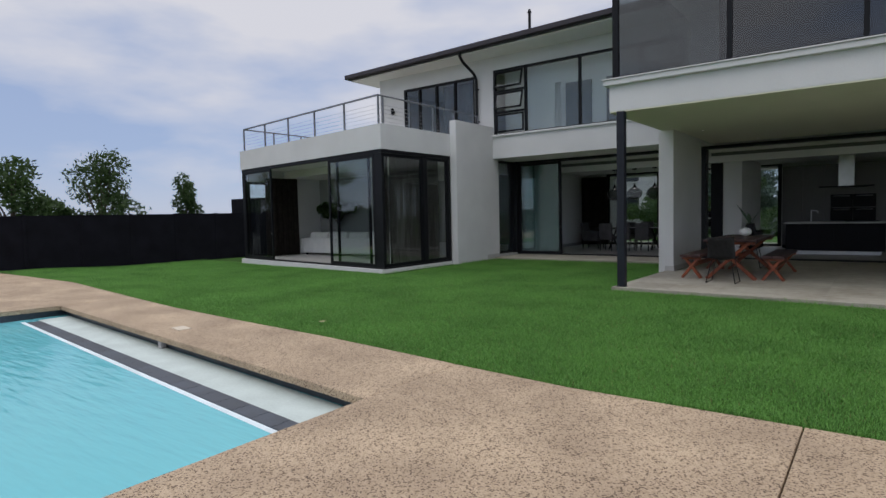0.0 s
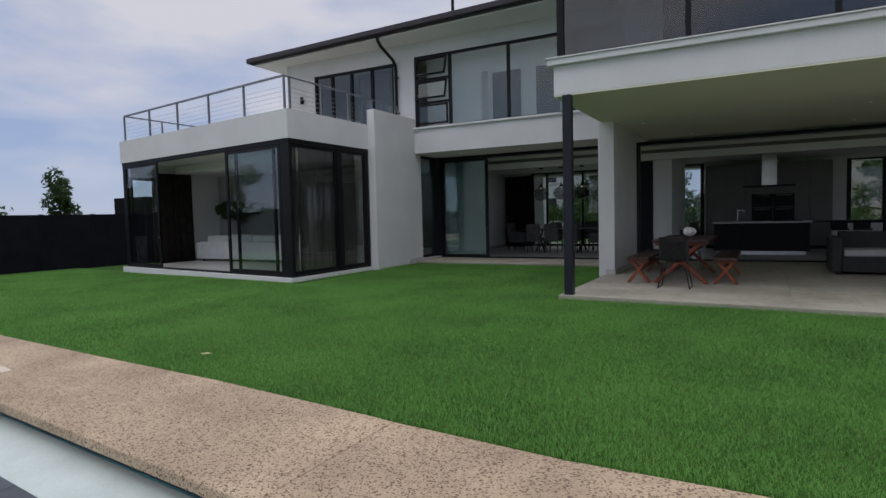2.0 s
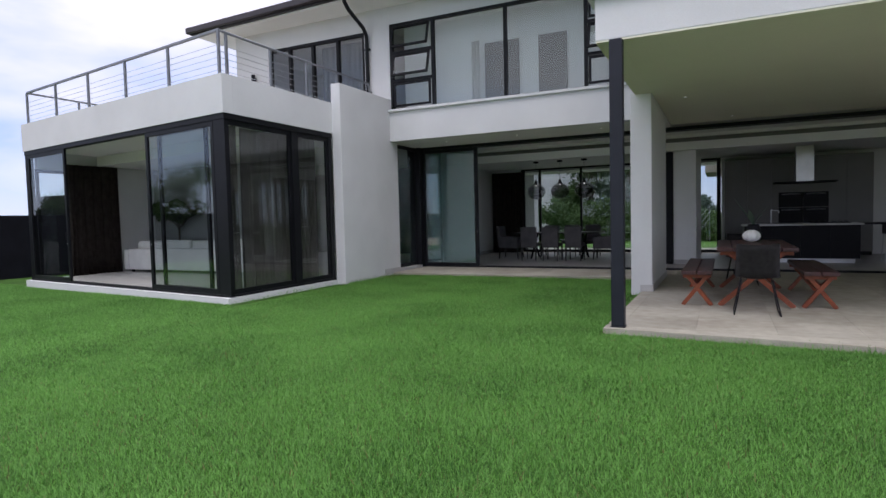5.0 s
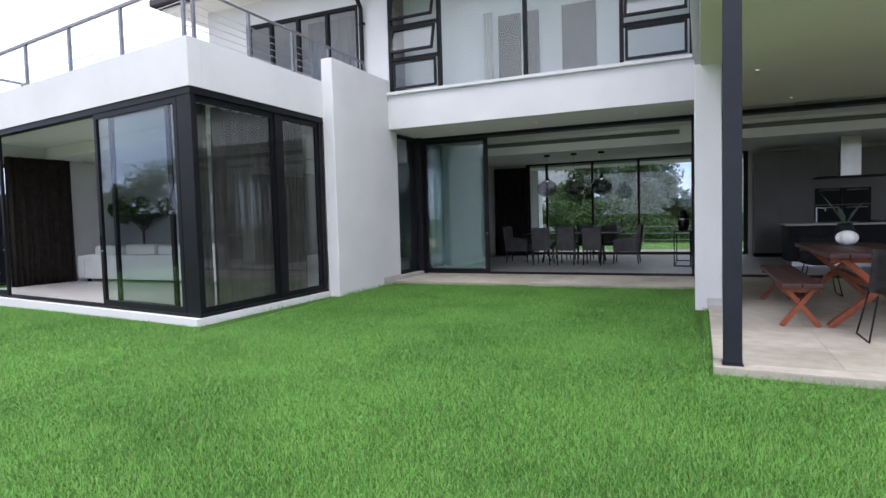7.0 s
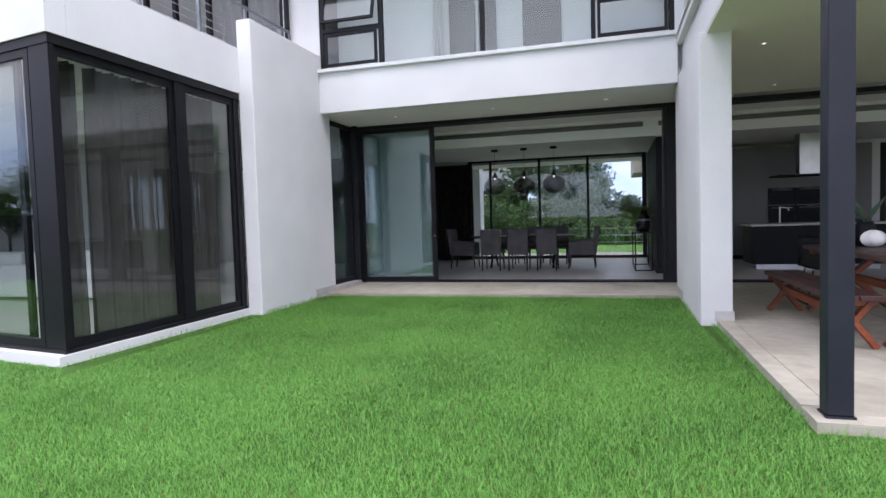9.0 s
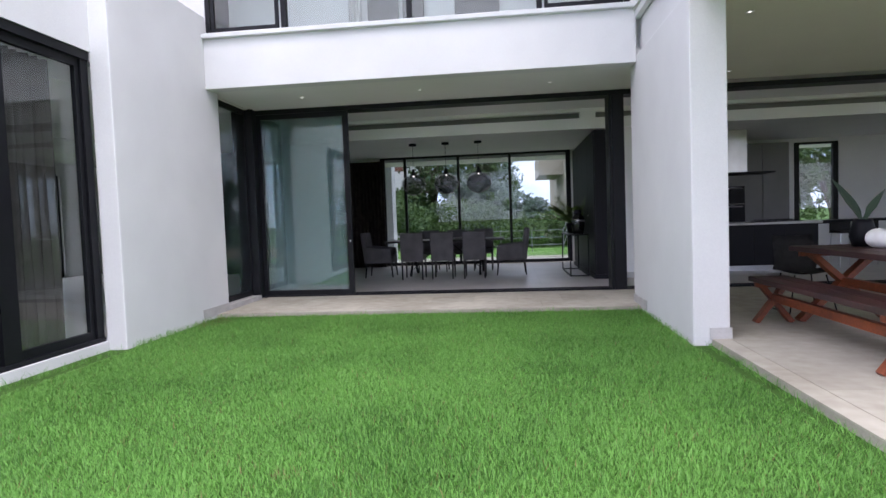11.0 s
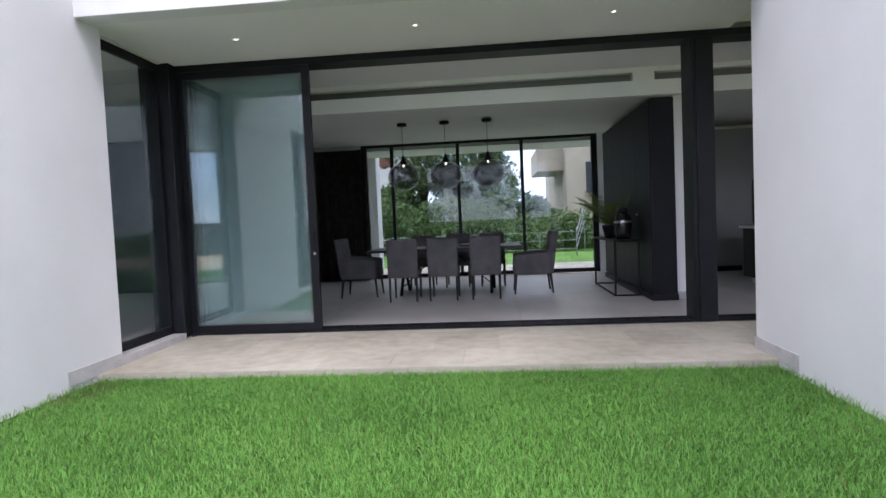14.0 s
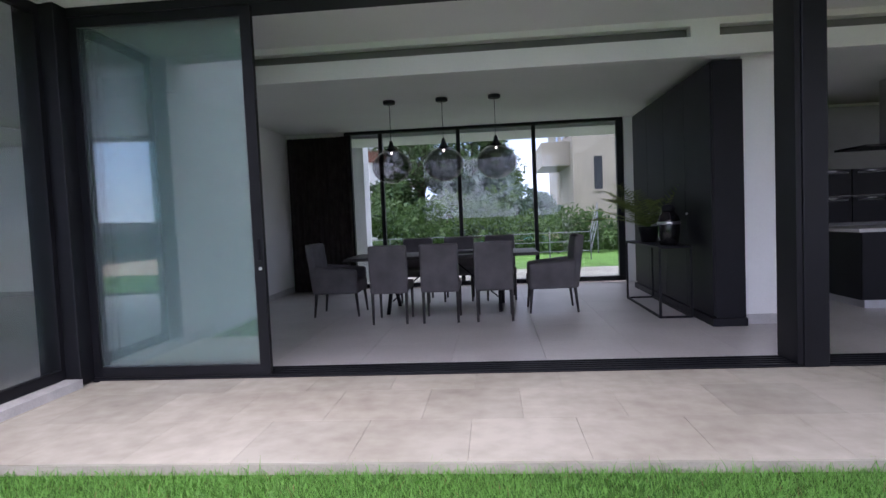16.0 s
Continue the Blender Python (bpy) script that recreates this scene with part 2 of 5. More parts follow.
M_ROOF = material("dark_roof", (0.030, 0.024, 0.030), 0.5, vary=0.15, scale=3, bump=0.1)
M_SOIL = material("lawn_thatch", (0.050, 0.115, 0.022), 0.95, stain=(0.036, 0.08, 0.016), scale=3, fine=70, bump=0.3, spec=0.1)
M_GRASS = leaf_material("grass_blades", (0.035, 0.130, 0.019), (0.185, 0.410, 0.086), 0.5, 0.75)
M_FAR = material("far_grass", (0.06, 0.11, 0.03), 0.95, vary=0.2, scale=0.3, fine=6, spec=0.1)
M_LEAF = leaf_material("tree_leaves", (0.018, 0.045, 0.014), (0.075, 0.125, 0.04))
M_LEAF2 = leaf_material("hedge_leaves", (0.026, 0.062, 0.018), (0.105, 0.17, 0.055))
M_BARK = material("bark", (0.09, 0.07, 0.05), 0.9, vary=0.3, scale=8, fine=60, bump=0.4)
M_POOL = material("turquoise_pool_plaster", (0.27, 0.70, 0.76), 0.7, vary=0.05, scale=1.0, fine=30)
M_LEDGE = material("pale_pool_ledge", (0.53, 0.60, 0.56), 0.7, vary=0.06, scale=3, fine=40)
M_DARKTILE = material("slate_pool_tile", (0.035, 0.045, 0.06), 0.4, vary=0.2, scale=6, fine=60, random_tint=0.3)
M_WATER = water_material()
M_BLACK = material("black_lacquer", (0.009, 0.009, 0.012), 0.5, vary=0.1, scale=3, bump=0.01, spec=0.16)
M_BROWN = material("dark_curtain_cloth", (0.066, 0.055, 0.050), 0.95, vary=0.15, scale=8, fine=200, bump=0.15, spec=0.1)
M_SHEER = material("grey_sheer_cloth", (0.14, 0.13, 0.122), 0.95, vary=0.1, scale=6, fine=200, bump=0.1, spec=0.1)
sheer_n, sheer_l = M_SHEER.node_tree.nodes, M_SHEER.node_tree.links
sheer_clear, sheer_weave = sheer_n.new("ShaderNodeBsdfTransparent"), sheer_n.new("ShaderNodeMixShader")
sheer_weave.inputs["Fac"].default_value = 0.07
sheer_l.new(sheer_n["Principled BSDF"].outputs["BSDF"], sheer_weave.inputs[1])
sheer_l.new(sheer_clear.outputs["BSDF"], sheer_weave.inputs[2])
sheer_l.new(sheer_weave.outputs["Shader"], sheer_n["Material Output"].inputs["Surface"])
M_CHAIR = material("grey_upholstery", (0.105, 0.10, 0.105), 0.9, vary=0.12, scale=6, fine=260, bump=0.2, spec=0.2)
M_LEG = material("dark_wood_leg", (0.020, 0.017, 0.017), 0.5, vary=0.2, scale=8)
# One red timber in two tones: light on the legs, shade on the planks.
M_REDLIT = wood_material("lit_red_stained_wood", (0.09, 0.020, 0.008), (0.25, 0.058, 0.018))
M_REDSHADE = wood_material("shaded_red_stained_wood", (0.018, 0.008, 0.009), (0.050, 0.016, 0.014))
M_LINEN = material("white_linen", (0.74, 0.73, 0.71), 0.95, vary=0.04, scale=5, fine=200, bump=0.1, spec=0.1)
M_STEEL = material("brushed_steel", (0.55, 0.55, 0.56), 0.3, 1.0, vary=0.08, scale=3, fine=120, bump=0.02)
M_RAIL = material("grey_metal_rail", (0.22, 0.23, 0.25), 0.4, 0.6, vary=0.1, scale=5)
M_KITCH = material("taupe_cupboard", (0.165, 0.162, 0.158), 0.5, vary=0.05, scale=2, bump=0.01)
M_SMOKE = glass_material("smoked_glass", (0.56, 0.55, 0.57), 1.3)
M_CREAM = material("cream_render", (0.36, 0.325, 0.26), 0.9, vary=0.06, scale=0.8, fine=20, bump=0.1)
M_DARKWIN = material("dark_window", (0.03, 0.035, 0.04), 0.15, vary=0.1)
M_BLUEGREEN = leaf_material("agave_leaf", (0.07, 0.12, 0.09), (0.16, 0.22, 0.16))
M_PALM = leaf_material("palm_leaf", (0.06, 0.10, 0.02), (0.18, 0.23, 0.07))
M_LIGHT = glow_material("lamp_glow", (1.0, 0.93, 0.82), 2.5)
M_SPOT = glow_material("downlight_glow", (1.0, 0.97, 0.92), 1.1)
M_SOFA = material("charcoal_weave", (0.028, 0.027, 0.028), 0.8, vary=0.2, scale=20, fine=200, bump=0.3)
M_CUSHION = material("grey_cushion", (0.36, 0.35, 0.35), 0.95, vary=0.06, scale=6, fine=200, bump=0.1)


# ---- helpers for shapes ----
def bx(bm, x0, x1, y0, y1, z0, z1, bevel=0.0):
    vs = [bm.verts.new(v) for v in ((x0, y0, z0), (x1, y0, z0), (x1, y1, z0), (x0, y1, z0), (x0, y0, z1), (x1, y0, z1), (x1, y1, z1), (x0, y1, z1))]
    for f in ((3, 2, 1, 0), (4, 5, 6, 7), (0, 1, 5, 4), (1, 2, 6, 5), (2, 3, 7, 6), (3, 0, 4, 7)):
        bm.faces.new([vs[i] for i in f])
    if bevel:
        es = {e for v in vs for e in v.link_edges}
        bmesh.ops.bevel(bm, geom=list(es), offset=bevel, segments=2, profile=0.5, affect="EDGES")
    return bm


def box(*a, bevel=0.0):
    return bx(bmesh.new(), *a, bevel=bevel)


def rod(bm, p0, p1, r, n=10, r1=None):
    p0, p1 = Vector(p0), Vector(p1)
    d = p1 - p0
    q = d.to_track_quat("Z", "Y").to_matrix().to_4x4()
    m = Matrix.Translation((p0 + p1) / 2) @ q
    bmesh.ops.create_cone(bm, cap_ends=True, segments=n, radius1=r, radius2=r if r1 is None else r1, depth=d.length, matrix=m)
    return bm


def beam_bar(bm, p0, p1, w, t, bevel=0.006):
    """A straight bar of section w x t between two points."""
    p0, p1 = Vector(p0), Vector(p1)
    d = p1 - p0
    q = d.to_track_quat("Z", "Y").to_matrix().to_4x4()
    tmp = bmesh.new()
    bx(tmp, -w / 2, w / 2, -t / 2, t / 2, -d.length / 2, d.length / 2, bevel)
    tmp.transform(Matrix.Translation((p0 + p1) / 2) @ q)
    me = bpy.data.meshes.new("tmp")
    tmp.to_mesh(me)
    tmp.free()
    bm.from_mesh(me)
    bpy.data.meshes.remove(me)
    return bm


def lathe(profile, n=28):
    bm = bmesh.new()
    rings = [[bm.verts.new((r * math.cos(2 * math.pi * i / n), r * math.sin(2 * math.pi * i / n), z)) for i in range(n)] for r, z in profile]
    for a, b in zip(rings, rings[1:]):
        for i in range(n):
            bm.faces.new((a[i], a[(i + 1) % n], b[(i + 1) % n], b[i]))
    bm.faces.new(rings[-1])
    bm.faces.new(rings[0][::-1])
    for f in bm.faces:
        f.smooth = True
    return bm


def mesh_of(name, bm, mat):
    bmesh.ops.recalc_face_normals(bm, faces=bm.faces)
    me = bpy.data.meshes.new(name)
    bm.to_mesh(me)
    bm.free()
    if mat:
        me.materials.append(mat)
    return me


def part(name, bm, mat, parent, label=""):
    ob = new(name, mesh_of(name, bm, mat))
    ob.parent = parent
    return tagged(ob, label)


def thing(name, label, category, m=None, group="", kind=""):
    ob = new(name)
    ob.empty_display_size = 0.2
    if m is not None:
        ob.matrix_basis = m
    return tagged(ob, label, category, group, kind)


def solid(name, bm, mat, label, category, kind="", m=None, group=""):
    ob = new(name, mesh_of(name, bm, mat))
    if m is not None:
        ob.matrix_basis = m
    return tagged(ob, label, category, group, kind)


def structure(name, bm, mat, label, category):
    return solid(name, bm, mat, label, category, "structure")


def arrays_mesh(name, verts, faces, mat):
    """A mesh from numpy arrays; faces all have the same number of corners."""
    me = bpy.data.meshes.new(name)
    k = faces.shape[1]
    me.vertices.add(len(verts))
    me.vertices.foreach_set("co", np.ascontiguousarray(verts, dtype=np.float32).ravel())
    me.loops.add(faces.size)
    me.loops.foreach_set("vertex_index", np.ascontiguousarray(faces, dtype=np.int32).ravel())
    me.polygons.add(len(faces))
    me.polygons.foreach_set("loop_start", np.arange(0, faces.size, k, dtype=np.int32))
    me.update(calc_edges=True)
    me.materials.append(mat)
    return me


SKEW, SX = 0.15, -9.74


def sk(bm):
    """The lounge wing's front runs slightly askew to the main house."""
    for v in bm.verts:
        v.co.y -= SKEW * (v.co.x - SX)
    return bm


def pane(name, bm, parent, mat=None, label=""):
    ob = part(name, bm, mat or M_GLASS, parent, label)
    ob.visible_shadow = False
    return ob


def polygon_slab(points, z0, z1):
    bm = bmesh.new()
    lo = [bm.verts.new((x, y, z0)) for x, y in points]
    hi = [bm.verts.new((x, y, z1)) for x, y in points]
    bm.faces.new(hi)
    bm.faces.new(lo[::-1])
    k = len(points)
    for i in range(k):
        bm.faces.new((lo[i], lo[(i + 1) % k], hi[(i + 1) % k], hi[i]))
    return bm


# ---- ground, paving, pool ----
LAWN_EDGE = [(12.0, 2.85), (-0.30, 2.73), (-1.9, 2.71), (-3.3, 2.85), (-5.0, 3.03), (-9.0, 3.32), (-15.16, 4.17), (-24.0, 5.5)]


def lawn_y(x):
    xs, ys = [p[0] for p in LAWN_EDGE[::-1]], [p[1] for p in LAWN_EDGE[::-1]]
    return float(np.interp(x, xs, ys))


def lawn_fall(x, y):
    """The lawn falls gently westward, away from the level pool surround."""
    edge = np.interp(x, [p[0] for p in LAWN_EDGE[::-1]], [p[1] for p in LAWN_EDGE[::-1]])
    away = np.clip((y - edge) / 3.0, 0, 1)
    return 0.010 * np.clip(-9.2 - x, 0, 13) * away * away * (3 - 2 * away)


def pool_y(x):
    return 1.62 - 0.10 * (x + 3.08)


bm = bmesh.new()
gx, gy = (-900, -11.3, -2.85, 900), (-900, -5.9, 2.3, 900)
grid = {(i, j): bm.verts.new((gx[i], gy[j], -0.34)) for i in range(4) for j in range(4)}
for i in range(3):
    for j in range(3):
        if (i, j) != (1, 1):
            bm.faces.new([grid[k] for k in ((i, j), (i + 1, j), (i + 1, j + 1), (i, j + 1))])
structure("ground", bm, M_FAR, "grassy open ground stretching to the horizon", "ground")
bm = bmesh.new()
lx, ly = [12.0, 4.0, -0.30, -1.9, -3.3, -5.0, -7.0, -9.0, -10.5, -12.0, -13.5, -15.16, -17.0, -19.0, -21.0, -24.0], [k / 14 for k in range(15)]
rows = []
for x in lx:
    y0 = lawn_y(x)
    rows.append([bm.verts.new((x, y0 + (17 - y0) * k, -0.065 - lawn_fall(x, y0 + (17 - y0) * k))) for k in ly])
for r0, r1 in zip(rows, rows[1:]):
    for k in range(14):
        bm.faces.new((r0[k], r1[k], r1[k + 1], r0[k + 1])).smooth = True
low = [[bm.verts.new((r[k].co.x, r[k].co.y, -0.34)) for r in rows] for k in (0, 14)]
for k, row in zip((0, 14), low):
    for i in range(len(rows) - 1):
        bm.faces.new((rows[i][k], row[i], row[i + 1], rows[i + 1][k]))
structure("lawn", bm, M_SOIL, "soil under a dense mown green lawn", "lawn")
structure("back_lawn", polygon_slab([(-16, 21.6), (8, 21.6), (8, 31), (-16, 31)], -0.33, -0.03), material("back_grass", (0.11, 0.22, 0.05), 0.9, vary=0.15, scale=2, fine=60, bump=0.4, spec=0.1), "bright green mown lawn behind the house", "lawn")

paving = thing("pavement", "sandy exposed-aggregate concrete pool surround with joints", "pavement", kind="structure")
for pts in (
    [(-3.05, -6), (-0.304, -6), (-0.304, 2.73), (-1.9, 2.71), (-3.077, lawn_y(-3.077)), (-3.077, 1.62)],
    [(-0.296, -6), (2.3, -6), (2.3, lawn_y(2.3)), (-0.296, 2.73)],
    [(2.308, -6), (4.9, -6), (4.9, lawn_y(4.9)), (2.308, lawn_y(2.308))],
    [(4.908, -6), (12, -6), (12, 2.85), (4.908, lawn_y(4.908))],
    [(-3.083, 1.62), (-3.083, lawn_y(-3.083)), (-3.3, 2.85), (-5.0, 3.03), (-6.9, lawn_y(-6.9)), (-6.9, pool_y(-6.9))],
    [(-6.904, pool_y(-6.904)), (-6.904, lawn_y(-6.904)), (-9.0, 3.32), (-11.05, lawn_y(-11.05)), (-11.05, pool_y(-11.05))],
    [(-11.054, pool_y(-11.054)), (-11.054, lawn_y(-11.054)), (-15.16, 4.17), (-18.4, 4.2), (-21.4, 4.2), (-21.4, -6), (-11.16, -6), (-11.16, 1.6)],
):
    b = polygon_slab(pts, -0.12, -0.05)
    top = [e for e in b.edges if all(v.co.z > -0.06 for v in e.verts)]
    bmesh.ops.bevel(b, geom=top, offset=0.012, segments=2, profile=0.5, affect="EDGES")
    part("slab", b, M_AGG, paving)
part("hatch_cover", polygon_slab([(-7.31, 2.35), (-7.05, 2.31), (-7.03, 2.47), (-7.29, 2.51)], -0.05, -0.044), material("pale_cover", (0.60, 0.53, 0.42), 0.8), paving, "small pale skimmer lid set flush")

pool = thing("swimming_pool", "turquoise swimming pool with a pale ledge and slate band", "pool", kind="structure")
IN = 0.10
basin = [(-2.95, -5.9), (-2.95, 1.62 + IN), (-11.15, pool_y(-11.15) + IN), (-11.25, -5.9)]
b = bmesh.new()
lo = [b.verts.new((x, y, -1.5)) for x, y in basin]
hi = [b.verts.new((x, y, -0.30)) for x, y in basin]
b.faces.new(lo)
for i in range(4):
    b.faces.new((lo[i], lo[(i + 1) % 4], hi[(i + 1) % 4], hi[i]))
part("basin", b, M_POOL, pool)
# Dark strip paints the shadow gap below the coping, in the slate tile material.
b = bmesh.new()
lo = [b.verts.new((x, y, -0.30)) for x, y in basin]
hi = [b.verts.new((x, y, -0.119)) for x, y in basin]
for i in range(4):
    b.faces.new((lo[i], lo[(i + 1) % 4], hi[(i + 1) % 4], hi[i]))
part("waterline_band", b, M_DARKTILE, pool, "dark band standing in for the shadow under the coping")


def along_pool(x0, x1, d0, d1, z0, z1):
    return polygon_slab([(x0, pool_y(x0) - d0), (x0, pool_y(x0) - d1), (x1, pool_y(x1) - d1), (x1, pool_y(x1) - d0)], z0, z1)


part("ledge", along_pool(-10.9, -2.96, -0.09, 0.37, -1.45, -0.222), M_LEDGE, pool, "pale plaster ledge just under water")
part("ledge_rim", along_pool(-10.9, -2.96, 0.565, 0.62, -1.45, -0.222), material("white_rim", (0.72, 0.80, 0.82), 0.6), pool, "white rim")
x = -2.97
while x > -10.7:
    part("tile", along_pool(x - 0.295, x, 0.375, 0.56, -1.3, -0.218), M_DARKTILE, pool)
    x -= 0.30
water = part("water", polygon_slab(basin, -0.2255, -0.225), M_WATER, pool, "clear rippled water")
water.visible_shadow = False
part("return_fitting", box(-7.05, -6.97, pool_y(-7.0) + 0.02, pool_y(-7.0) + 0.09, -0.222, -0.13, bevel=0.01), M_CUSHION, pool, "small cream pool fitting")

# ---- boundary fence ----
fence = thing("boundary_fence", "tall black solid screen fence along the lawn", "fence", kind="structure")
f0, f1 = Vector((-22.3, -12.0, 0)), Vector((-20.3, 16.0, 0))
fd = f1 - f0
count = 18
for i in range(count):
    a, c = f0 + fd * (i / count), f0 + fd * ((i + 1) / count)
    n = Vector((-fd.y, fd.x, 0)).normalized() * 0.03
    g = (c - a).normalized() * 0.004
    part("fence_panel", polygon_slab([tuple((a + g - n).xy), tuple((c - g - n).xy), tuple((c - g + n).xy), tuple((a + g + n).xy)], -0.33, 1.60), M_FENCE, fence)
    part("post", box(a.x - 0.05, a.x + 0.05, a.y - 0.05, a.y + 0.05, -0.33, 1.62, bevel=0.008), M_FENCE, fence)
structure("wall_stub", box(-22.7, -20.6, 13.4, 13.7, -0.33, 2.23), M_FENCE, "dark raised screen wall beside the fence", "wall")

# ---- lounge wing ----
XL, Z0, ZT = -17.1, 0.03, 2.99
structure("plinth_lounge", sk(polygon_slab([(XL - 0.08, 8.97), (-9.69, 8.97), (-9.69, 11.9), (-9.75, 11.9), (-9.75, 14.5), (XL - 0.08, 14.5)], -0.33, 0.025)), M_WHITE, "low white rendered plinth under the glazed wing", "plinth")
structure("floor_lounge", polygon_slab([(-16.9, 10.3), (-9.9, 9.25), (-9.9, 14.0), (-16.9, 14.0)], 0.025, 0.035), material("pale_floor_tile", (0.55, 0.53, 0.50), 0.4, vary=0.05), "pale polished tile floor", "floor")
b = bmesh.new()
bx(b, XL - 0.04, -9.705, 9.04, 9.26, ZT, 3.605)
bx(b, -9.96, -9.705, 9.262, 11.92, ZT, 3.605)
bx(b, XL - 0.04, XL + 0.16, 9.262, 14.0, ZT, 3.605)
structure("wall_parapet", sk(b), M_WHITE, "white rendered roof-terrace parapet above the glazing", "wall")
structure("ceiling_lounge", sk(box(XL + 0.17, -9.97, 9.27, 14.0, 3.0, 3.2)), M_CEIL, "white painted lounge ceiling", "ceiling")
structure("ceiling_drop", polygon_slab([(-17.0, 11.8), (-10.1, 10.77), (-10.1, 13.6), (-17.0, 13.6)], 2.75, 2.99), M_CEIL, "white dropped bulkhead ceiling", "ceiling")
structure("terrace_deck", sk(box(XL + 0.17, -9.97, 9.27, 14.0, 3.21, 3.3)), M_STONE, "stone-tiled roof terrace", "floor")
# Back wall greyer than the side wall, to paint in its shade.
structure("wall_lounge_back", box(-17.4, -13.6, 13.36, 13.86, 0.02, 3.0), M_SHADEWALL, "plastered lounge back wall, its shade put into a grey colour", "wall")
structure("wall_pier", box(-9.72, -9.5, 11.905, 13.9, -0.18, 3.985, bevel=0.012), M_WHITE, "white rendered projecting pier", "wall")
structure("wall_pier_return", box(-9.70, -9.5005, 13.6, 14.15, -0.17, 3.028), M_WHITE, "white rendered end of the pier beside the porch", "wall")
structure("skirting_pier", box(-9.499, -9.488, 13.45, 14.148, -0.02, 0.10), M_SKIRT, "grey stone skirting tile", "baseboard")


def glazed_frame(b, x0, x1, y, z0, z1, stile=0.07, rail=0.08, depth=0.05):
    """Four bars of a leaf in the xz plane."""
    bx(b, x0, x0 + stile, y - depth / 2, y + depth / 2, z0, z1)
    bx(b, x1 - stile, x1, y - depth / 2, y + depth / 2, z0, z1)
    bx(b, x0 + stile, x1 - stile, y - depth / 2, y + depth / 2, z0, z0 + rail)
    bx(b, x0 + stile, x1 - stile, y - depth / 2, y + depth / 2, z1 - rail, z1)
    return b


def glazed_frame_y(b, y0, y1, x, z0, z1, stile=0.07, rail=0.08, depth=0.05):
    bx(b, x - depth / 2, x + depth / 2, y0, y0 + stile, z0, z1)
    bx(b, x - depth / 2, x + depth / 2, y1 - stile, y1, z0, z1)
    bx(b, x - depth / 2, x + depth / 2, y0 + stile, y1 - stile, z0, z0 + rail)
    bx(b, x - depth / 2, x + depth / 2, y0 + stile, y1 - stile, z1 - rail, z1)
    return b


def leaf(name, label, x0, x1, y, z0, z1, skew=False, mat=None, handle=None, stile=0.07):
    d = thing(name, label, "door", kind="structure")
    f = sk if skew else (lambda q: q)
    part("door_frame", f(glazed_frame(bmesh.new(), x0, x1, y, z0, z1, stile)), M_FRAME, d)
    pane("pane", f(box(x0 + stile, x1 - stile, y - 0.006, y + 0.006, z0 + 0.08, z1 - 0.08)), d, mat or M_COATED)
    if handle is not None:
        h = bmesh.new()
        bx(h, handle - 0.012, handle + 0.012, y - 0.055, y - 0.03, 0.95, 1.12, 0.006)
        part("door_handle", f(h), M_BLACK, d, "black pull handle")
        part("lock", f(rod(bmesh.new(), (handle, y - 0.034, 0.88), (handle, y - 0.024, 0.88), 0.014, 12)), M_STEEL, d, "small steel lock cylinder")
    return d


wing = thing("window_wing", "charcoal aluminium glazing frame around the lounge wing", "window", kind="structure")
b = bmesh.new()
bx(b, XL, -9.72, 9.06, 9.20, 2.90, ZT)
bx(b, XL, -9.72, 9.06, 9.20, 0.026, 0.065)
part("window_frame", sk(b), M_FRAME, wing)
b = bmesh.new()
bx(b, -9.86, -9.72, 9.201, 11.9, 2.90, ZT)
bx(b, -9.86, -9.72, 9.201, 11.9, 0.026, 0.065)
part("window_frame", sk(b), M_FRAME, wing)
part("corner_post", sk(box(-10.02, -9.73, 9.07, 9.13, 0.066, 2.899)), M_FRAME, wing)
part("corner_post", sk(box(XL, XL + 0.1, 9.07, 9.21, 0.066, 2.899)), M_FRAME, wing)
part("jamb", sk(box(-9.85, -9.74, 11.80, 11.9, 0.066, 2.899)), M_FRAME, wing)
leaf("door_lounge_west", "closed charcoal-framed sliding glass door leaf", XL + 0.1, -15.2, 9.10, 0.066, 2.90, True, M_LOUNGEGLASS, -15.26)
leaf("door_lounge_east", "sliding glass door leaf slid open beside the corner", -12.05, -10.04, 9.10, 0.066, 2.90, True, M_LOUNGEGLASS, -12.0)
leaf("door_lounge_rear", "second sliding glass leaf parked behind the first", -11.75, -10.30, 9.16, 0.066, 2.90, True, M_LOUNGEGLASS)


def leaf_y(name, label, y0, y1, x, z0, z1, mat=None, skew=True, stile=0.07):
    d = thing(name, label, "window", kind="structure")
    f = sk if skew else (lambda q: q)
    part("window_frame", f(glazed_frame_y(bmesh.new(), y0, y1, x, z0, z1, stile)), M_FRAME, d)
    pane("pane", f(box(x - 0.006, x + 0.006, y0 + stile, y1 - stile, z0 + 0.08, z1 - 0.08)), d, mat)
    return d


leaf_y("window_lounge_front", "tall charcoal-framed fixed glass panel", 9.132, 10.675, -9.79, 0.066, 2.899, None, True, 0.06)
leaf_y("window_lounge_back", "tall charcoal-framed fixed glass panel beside the pier", 10.73, 11.795, -9.79, 0.066, 2.899, None, True, 0.06)
part("mullion", sk(box(-9.84, -9.735, 10.68, 10.86, 0.066, 2.899)), M_FRAME, wing)
leaf_y("window_lounge_side", "charcoal-framed side glazing of the lounge", 9.25, 11.2, XL + 0.05, 0.066, 2.60)
structure("wall_lounge_side_head", sk(box(XL + 0.001, XL + 0.15, 9.27, 11.199, 2.602, 2.989)), M_WHITE, "white wall above the side glazing", "wall")
